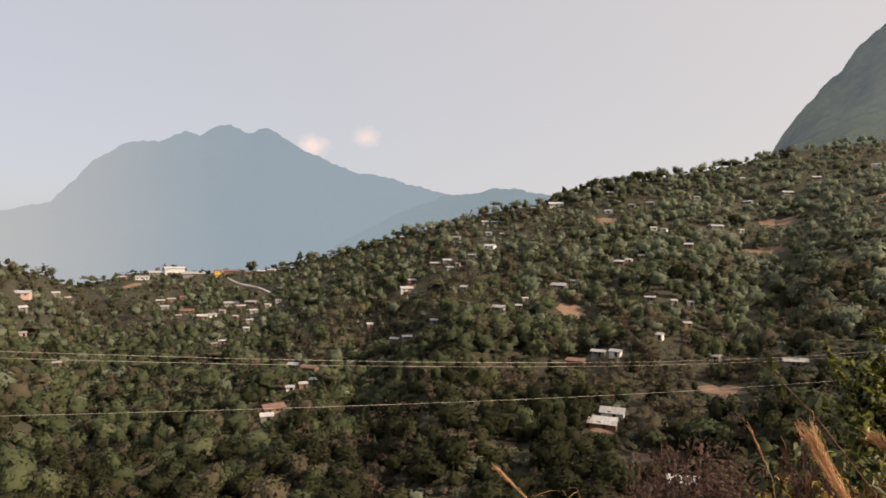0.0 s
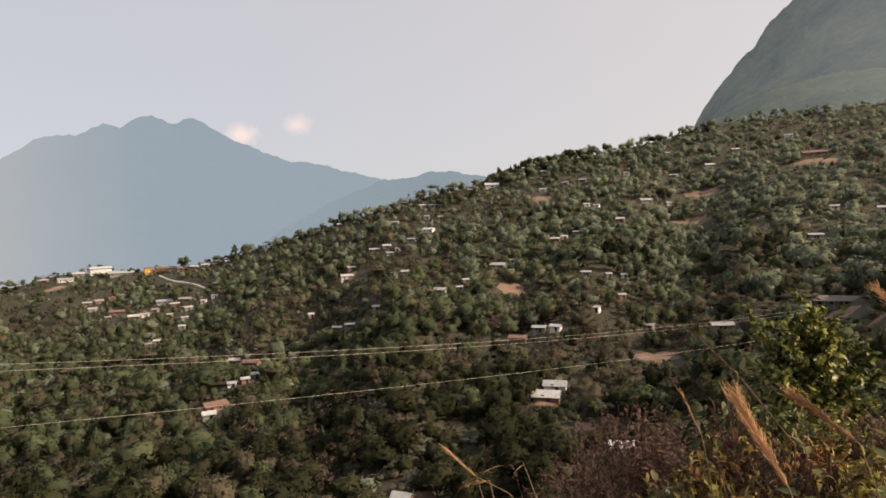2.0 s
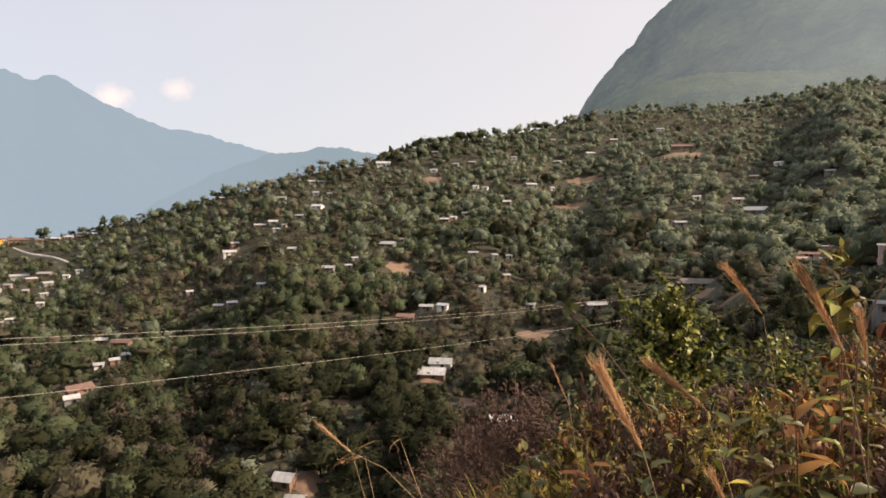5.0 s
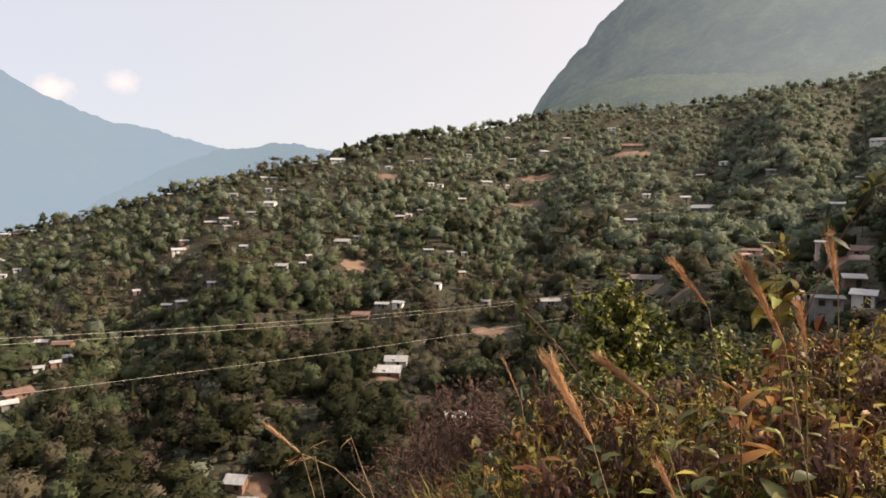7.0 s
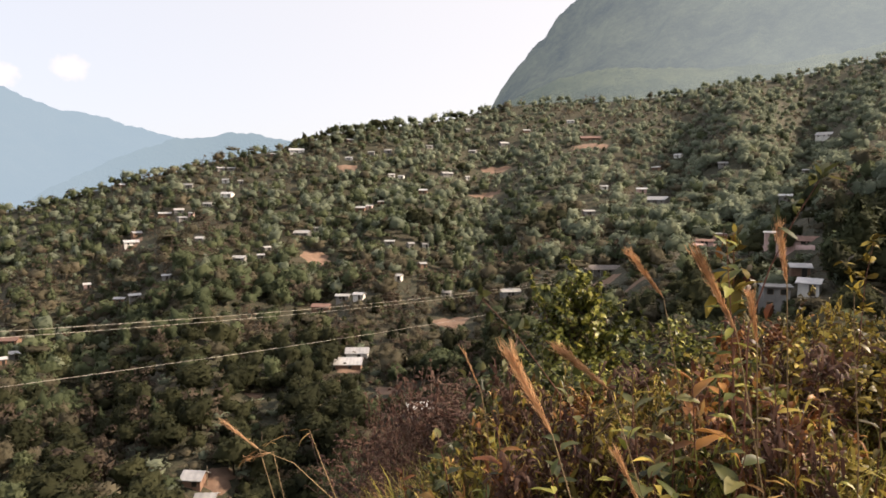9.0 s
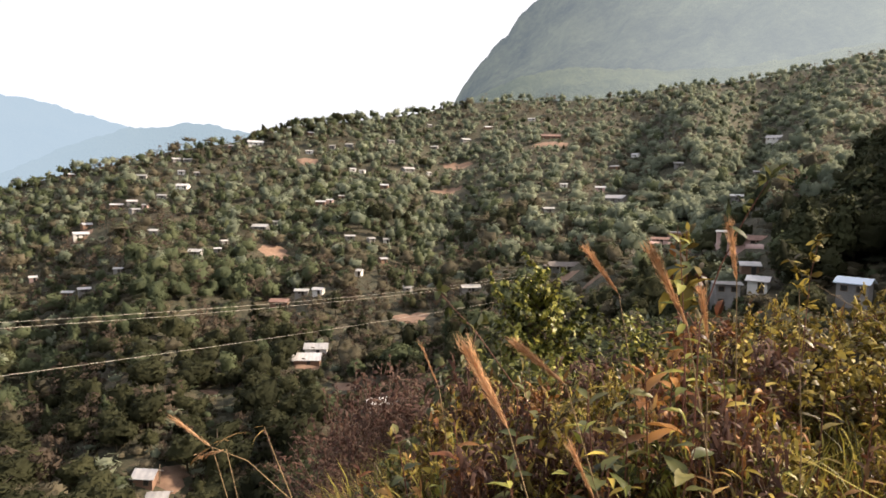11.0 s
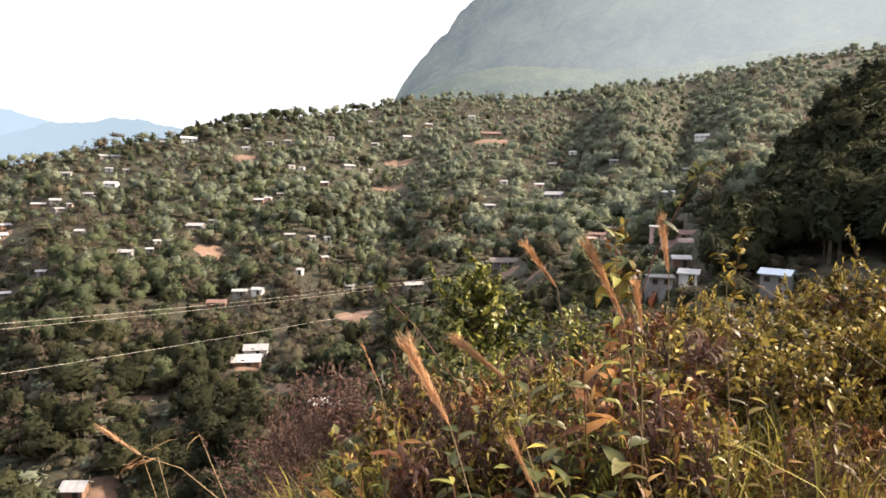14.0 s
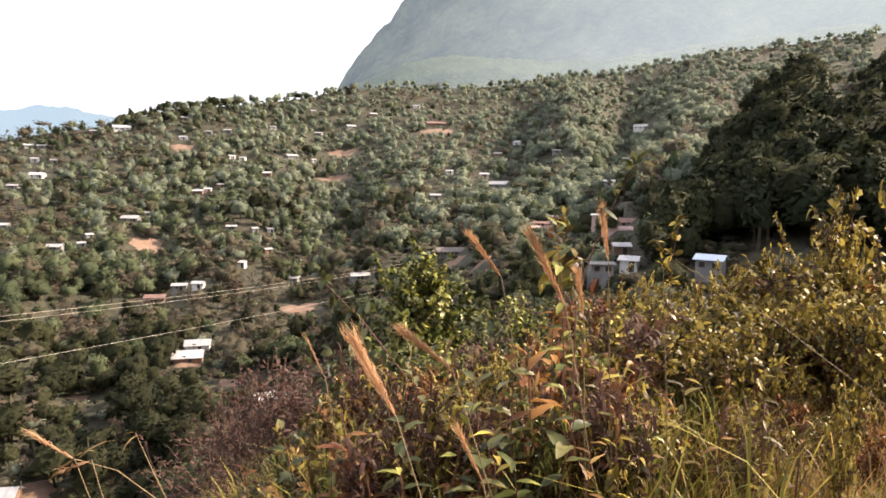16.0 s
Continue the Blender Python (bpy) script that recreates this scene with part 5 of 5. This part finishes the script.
for i in range(16):
    az = 50 + 24 * (i + g.uniform(-0.5, 0.5)) / 16
    shrub(g.choice(["yellow", "yellow", "dry", "red"]), az, g.uniform(3.4, 4.6), table(az, ENVELOPE) - g.uniform(8, 12), g.uniform(0.3, 0.5), g.uniform(0, 360), i)


# dense low growth before the plumes and the shrubs
for i in range(62):
    az = 10 + 46 * (i + g.uniform(-0.5, 0.5)) / 62
    r = g.uniform(2.5, 3.7)
    shrub("low", az, r, min(table(az, ENVELOPE) - g.uniform(5, 10), -17), g.uniform(0.3, 0.55), g.uniform(0, 360), i)


def blades(name, label, mat, n, a0, a1, r0, r1, tall, wide, seed, clump=0.0, drop=None):
    """Grass blades that rise and bend over."""
    q = np.random.default_rng(seed)
    az = q.uniform(a0, a1, n)
    r = np.sqrt(q.uniform(r0**2, r1**2, n))
    if clump:
        c = q.integers(0, max(1, n // 26), n)
        ca, cr = q.uniform(a0, a1, c.max() + 1), np.sqrt(q.uniform(r0**2, r1**2, c.max() + 1))
        az, r = ca[c] + q.normal(size=n) * clump * 57 / cr[c], cr[c] + q.normal(size=n) * clump
    x, y = r * np.sin(np.radians(az)), r * np.cos(np.radians(az))
    z = height(x, y) - 0.02
    h = tall * q.uniform(0.45, 1.25, n)
    if drop is not None:
        h = np.minimum(h, np.maximum(0.08, 1.6 + r * np.tan(np.radians(table(az, ENVELOPE) + drop)) - z))
    a = q.uniform(0, 6.283, n)
    out = np.stack([np.cos(a), np.sin(a), 0 * a], 1)
    side = np.stack([-np.sin(a), np.cos(a), 0 * a], 1)
    bend = h * q.uniform(0.15, 0.75, n)
    w = wide * q.uniform(0.6, 1.3, n)
    rows = []
    for t, k in ((0, 0.8), (0.35, 1.0), (0.7, 0.75)):
        c = np.stack([x, y, z], 1) + out * (bend * t**2)[:, None] + np.array([0, 0, 1]) * (h * (t - 0.22 * t**3))[:, None]
        rows += [c - side * (w * k / 2)[:, None], c + side * (w * k / 2)[:, None]]
    tip = np.stack([x, y, z], 1) + out * bend[:, None] + np.array([0, 0, 1]) * (h * 0.76)[:, None]
    V = np.stack(rows + [tip], 1).reshape(-1, 3)
    tri = np.array([[0, 1, 3], [0, 3, 2], [2, 3, 5], [2, 5, 4], [4, 5, 6]])
    F = (np.arange(n)[:, None, None] * 7 + tri[None]).reshape(-1, 3)
    return tagged(part(name, quick_mesh(name, V, F, [mat]), None), label, "grass", kind="stuff")


blades("tall_grass", "tufts of long green grass on the bank", L_GRASS, 3600, 18, 66, 2.5, 6.0, 0.6, 0.011, 41, 0.09, -2.0)
blades("dry_grass", "dry straw-coloured grass between the shrubs", L_HAY, 7500, 8, 82, 2.4, 7.0, 0.5, 0.006, 42, 0.14, -3.5)
blades("short_grass", "short sunlit grass along the roadside", L_GRASS, 15000, 46, 84, 2.4, 5.0, 0.2, 0.006, 43, 0.08)
blades("short_dry_grass", "short brown grass along the roadside", L_HAY, 16000, 40, 84, 2.4, 5.0, 0.24, 0.005, 44, 0.1)


blades("long_bright_grass", "long bright yellow-green grass blades in tufts", L_GRASS, 300, 44, 62, 2.5, 4.2, 0.8, 0.010, 45, 0.13, -5.0)


blades("broad_bright_grass", "single broad bright green grass blades", L_GRASS, 60, 45, 60, 2.5, 3.6, 0.95, 0.011, 46, 0.3, -7.5)


def sight(az, el, d):
    """A point at this bearing and elevation, d metres from the viewer."""
    return np.array(EYE + ray_dir(az, el) * d)


def plume_grass(tip, foot, d, fat=0.03, hairs=420, seed=0):
    """A reed whose feathery plume runs from foot to tip (bearing, elevation), on a thin stalk down to the ground."""
    q = np.random.default_rng(seed)
    t, b = sight(*tip, d), sight(*foot, d * 0.99)
    way = t - b
    ln = np.linalg.norm(way)
    thing = new("plume_grass")
    fall = min(1.6, 0.75 * max(0.1, b[2] - ground_z(b[0], b[1])) / max(0.05, abs(way[2])))
    gx, gy = b[0] - way[0] * fall, b[1] - way[1] * fall
    base = np.array([gx, gy, ground_z(gx, gy)])
    thing.location = base
    tagged(thing, "tawny feathery grass plume on a thin dry stalk", "grass", "grass plumes")
    mid = (base + b) / 2 + np.array([way[0], way[1], 0]) * 0.1 * fall + np.array([0, 0, 0.03])
    pts = np.array([base, mid, b, b + way * 0.5, b + way * 0.9]) - base
    v, f = tube(pts, [0.003, 0.0027, 0.0022, 0.0016, 0.001], 6)
    part("stalk", quick_mesh("stalk", v, f, [M_STRAW]), None, thing)
    s = q.uniform(0.0, 0.8, hairs)
    c = (b - base) + way * s[:, None]
    o = q.normal(size=(hairs, 3))
    o -= (o @ way)[:, None] * way / ln**2
    o /= np.linalg.norm(o, axis=1, keepdims=True)
    swell = np.clip(0.25 + 0.95 * s, 0, 1) * fat
    e = c + way * q.uniform(0.07, 0.24, hairs)[:, None] + o * (swell * q.uniform(0.0, 1.0, hairs) ** 1.4)[:, None]
    m = (c + e) / 2 + o * (swell * 0.35)[:, None]
    sd = np.cross(o, way / ln) * 0.0009
    V = np.stack([c - sd, c + sd, m - sd * 1.3, m + sd * 1.3, e], 1).reshape(-1, 3)
    F = (np.arange(hairs)[:, None, None] * 5 + np.array([[0, 1, 3], [0, 3, 2], [2, 3, 4]])[None]).reshape(-1, 3)
    part("plume", quick_mesh("plume", V, F, [L_PLUME]), None, thing)
    return thing


plume_grass((39.2, -3.8), (42.8, -8.5), 2.9, 0.032, 420, 1)
plume_grass((44.8, -3.3), (48.7, -11.0), 2.5, 0.036, 520, 2)
plume_grass((51.3, -0.8), (52.3, -6.8), 2.7, 0.034, 430, 3)
plume_grass((49.5, -6.9), (50.3, -11.8), 2.6, 0.03, 360, 4)
plume_grass((28.1, -12.4), (33.2, -21.0), 2.3, 0.05, 520, 5)
plume_grass((32.6, -12.6), (38.4, -16.8), 2.4, 0.038, 440, 6)
plume_grass((38.4, -21.0), (41.5, -26.3), 2.2, 0.022, 240, 7)
plume_grass((24.6, -13.2), (26.6, -17.6), 2.9, 0.012, 110, 8)
plume_grass((2.4, -18.5), (6.0, -21.6), 3.2, 0.03, 120, 9)
plume_grass((4.4, -22.3), (7.2, -21.9), 3.2, 0.03, 70, 10)


def bare_stem(path, d, thick, mat, leaf_mat, tufts, label, name):
    """A single leaning stem with a few leaf tufts near its tip."""
    q = np.random.default_rng(int(path[0][0] * 10))
    pts = np.array([sight(a, e, d) for a, e in path])
    base = pts[0].copy()
    base[2] = min(base[2], ground_z(base[0], base[1]))
    pts = np.concatenate([[base], pts])
    thing = new(name)
    thing.location = base
    tagged(thing, label, "plant")
    k = np.linspace(1, 0.4, len(pts))
    v, f = tube(pts - base, thick * k, 6)
    part("stem", quick_mesh("stem", v, f, [mat]), None, thing)
    for (a, e), n, size in tufts:
        c = np.repeat(sight(a, e, d)[None] - base, n, 0) + q.normal(size=(n, 3)) * 0.008
        w = q.normal(size=(n, 3)) + np.array([0, 0, 0.3])
        v, f = leaves(q, c, w, size, size * (0.08 if leaf_mat is L_HAY else 0.42))
        part("leaf_tuft", quick_mesh("leaf_tuft", v, f, [leaf_mat]), None, thing)


bare_stem([(49.6, -10.5), (51.0, -5.5), (52.6, -1.5), (54.2, 1.7)], 2.7, 0.0042, M_STEM, L_BROAD,
          [((54.2, 1.8), 9, 0.075), ((52.7, -0.4), 5, 0.07), ((51.2, -1.9), 3, 0.09)], "dark leaning stem with a few pale leaves at its tip", "leaning_stem")
bare_stem([(34.0, -17.5), (30.0, -12.5), (27.0, -9.5), (26.2, -8.6)], 3.2, 0.004, M_STEM, L_BROAD,
          [((26.3, -8.7), 7, 0.08), ((27.6, -10.2), 3, 0.06), ((29.2, -11.8), 4, 0.08)], "brown leaning stem with broad pale leaves", "leaning_stem")
bare_stem([(13.5, -27.0), (9.0, -23.0), (5.6, -21.4), (2.5, -18.6)], 3.2, 0.0035, M_STRAW, L_HAY, [((6.2, -21.6), 3, 0.16)], "dry bent reed at the edge of the bank", "dry_reed")
bare_stem([(13.0, -26.5), (11.5, -23.0), (10.5, -20.4)], 3.2, 0.004, M_STRAW, L_HAY, [((10.6, -20.6), 4, 0.07)], "short dry reed at the edge of the bank", "dry_reed")
bare_stem([(75.0, -17.0), (66.0, -11.0), (58.0, -6.5)], 3.6, 0.004, M_STRAW, L_HAY, [((60.0, -7.6), 3, 0.07)], "long bent dry stalk across the shrubs", "dry_stalk")
bare_stem([(58.0, -26.0), (57.8, -19.0), (57.2, -12.0), (56.9, -7.0)], 3.0, 0.004, M_STRAW, L_YELLOW, [((57.2, -11.0), 4, 0.06)], "upright brown stalk in the grass", "dry_stalk")
bare_stem([(57.4, -13.0), (57.5, -9.0), (57.6, -6.0), (58.0, -3.0)], 4.6, 0.005, M_STEM, L_YELLOW,
          [((57.9, -3.2), 9, 0.07), ((57.7, -4.6), 9, 0.08), ((57.5, -6.0), 8, 0.08), ((57.1, -7.2), 8, 0.07), ((56.6, -5.6), 8, 0.07), ((56.2, -4.8), 5, 0.06), ((57.4, -8.4), 9, 0.07)],
          "upright sprig with yellow-green leaves above the shrubs", "leafy_sprig")
bare_stem([(48.6, -12.0), (48.4, -8.0), (48.3, -5.0), (48.2, -2.7)], 3.1, 0.005, M_STEM, L_YELLOW,
          [((48.2, -2.9), 7, 0.05), ((48.3, -4.3), 7, 0.08), ((48.4, -5.8), 8, 0.11), ((48.5, -7.6), 8, 0.12), ((48.6, -9.4), 8, 0.12), ((47.6, -7.8), 4, 0.11), ((49.3, -6.4), 4, 0.10)],
          "upright plant with long yellowing leaves", "leafy_sprig")


# ---------------------------------------------------------------- tall herbs with large leaves


def leaf_blade(seed, mat, slim):
    """A leaf of length 1 along x: folded at the midrib, waved at the edge, drooping to the tip."""
    q = np.random.default_rng(seed)
    t = np.linspace(0, 1, 8)
    half = slim * np.sin(np.pi * np.clip(t * 0.96 + 0.03, 0, 1) ** 0.8) * 0.5 + 0.006
    drop = -q.uniform(0.15, 0.4) * t**2
    sway = q.normal() * 0.06 * t**2
    wave = 0.05 * slim * np.sin(t * q.uniform(9, 15) + q.uniform(0, 6))
    V = []
    for i in range(8):
        V += [(t[i], sway[i] - half[i], drop[i] + half[i] * 0.45 + wave[i]), (t[i], sway[i], drop[i]), (t[i], sway[i] + half[i], drop[i] + half[i] * 0.45 - wave[i])]
    F = [(i * 3 + j, i * 3 + 3 + j, i * 3 + 4 + j, i * 3 + 1 + j) for i in range(7) for j in (0, 1)]
    me = quick_mesh("leaf", V, F, [mat])
    me.polygons.foreach_set("use_smooth", np.ones(len(F), bool))
    return me


HERB_LEAVES = {key: [leaf_blade(700 + 10 * j + i, m, slim) for i in range(4)]
               for j, (key, m, slim) in enumerate((("yellow", L_YELLOW, 0.30), ("red", L_RED, 0.36), ("broad", L_BROAD, 0.46), ("green", L_BUSH, 0.34), ("tan", L_TAN, 0.26)))}
HERB_LABEL = {"yellow": "upright herb with long yellowing leaves on a red stem", "red": "herb with large reddish-brown leaves", "tan": "withering herb with curled tan leaves",
              "broad": "herb with broad glossy grey-green leaves", "green": "leafy green herb on the bank"}


def tall_herb(az, d, top_el, key, count, size, seed):
    """A herb on one red stem: large leaves in turn round it, smaller towards the top."""
    q = random.Random(seed)
    x, y = d * math.sin(radians(az)), d * math.cos(radians(az))
    z = ground_z(x, y)
    h = max(0.2, 1.6 + d * math.tan(radians(top_el)) - z)
    thing = new("herb")
    thing.location = (x, y, z - 0.02)
    tagged(thing, HERB_LABEL[key], "plant", "tall herbs on the bank")
    lean = Vector((q.uniform(-0.12, 0.12), q.uniform(-0.12, 0.12), 0)) * h
    spine = [lean * f * f + Vector((0, 0, h * f)) for f in (0, 0.25, 0.5, 0.75, 1)]
    v, f = tube([p[:] for p in spine], [0.0055, 0.005, 0.004, 0.003, 0.0015], 6)
    part("stem", quick_mesh("stem", v, f, [M_STEM]), None, thing)
    a = q.uniform(0, 360)
    low = max(0.15, 1 - 0.9 / h)
    for i in range(count):
        k = low + (1 - low) * (i + q.uniform(0.2, 0.8)) / count
        p = lean * k * k + Vector((0, 0, h * k))
        a += 137 + q.uniform(-25, 25)
        s = size * q.uniform(0.75, 1.2) * (1.0 if k < 0.8 else 1.0 - 1.6 * (k - 0.8))
        leaf = part("leaf", HERB_LEAVES[key][q.randrange(4)], None, thing)
        leaf.matrix_local = Matrix.Translation(p) @ pose(0, 0, 0, q.uniform(-20, 20), q.uniform(-55, 5) if k > 0.75 else q.uniform(-35, 25), a) @ Matrix.Scale(s, 4)
    return thing


for i, (az, d, el, key, count, size) in enumerate((
        (49.3, 2.8, -2.6, "green", 26, 0.11), (46.2, 2.7, -13.2, "red", 18, 0.14), (47.6, 2.9, -10.5, "red", 18, 0.11), (29.6, 2.5, -19.6, "red", 10, 0.13),
        (44.0, 2.6, -16.0, "broad", 16, 0.13), (41.5, 2.6, -17.0, "broad", 14, 0.12), (37.5, 2.5, -19.0, "green", 16, 0.11), (33.5, 2.5, -20.0, "broad", 14, 0.11),
        (52.5, 3.0, -12.0, "yellow", 18, 0.11), (55.5, 3.1, -13.0, "yellow", 18, 0.10), (59.0, 3.2, -13.5, "yellow", 18, 0.10), (24.5, 2.8, -21.0, "broad", 12, 0.10),
        (35.0, 2.3, -23.0, "green", 14, 0.11), (39.5, 2.3, -22.5, "broad", 14, 0.12), (43.0, 2.35, -22.0, "yellow", 16, 0.12), (48.0, 2.4, -19.0, "broad", 16, 0.12),
        (51.0, 2.4, -21.0, "tan", 16, 0.11), (20.0, 3.0, -23.5, "red", 12, 0.09), (62.0, 3.2, -15.0, "tan", 16, 0.09), (27.0, 2.5, -23.5, "green", 12, 0.10),
        (31.6, 2.4, -24.0, "tan", 12, 0.11), (45.4, 2.3, -24.0, "green", 14, 0.12), (54.0, 2.5, -20.0, "yellow", 16, 0.10), (57.5, 2.7, -19.5, "tan", 16, 0.09),
        (40.6, 2.9, -15.5, "yellow", 14, 0.11), (36.4, 2.9, -17.0, "broad", 14, 0.10), (65.5, 3.4, -14.0, "yellow", 18, 0.09), (68.0, 3.3, -16.0, "tan", 16, 0.08))):
    tall_herb(az, d, el, key, count, size, 800 + i)
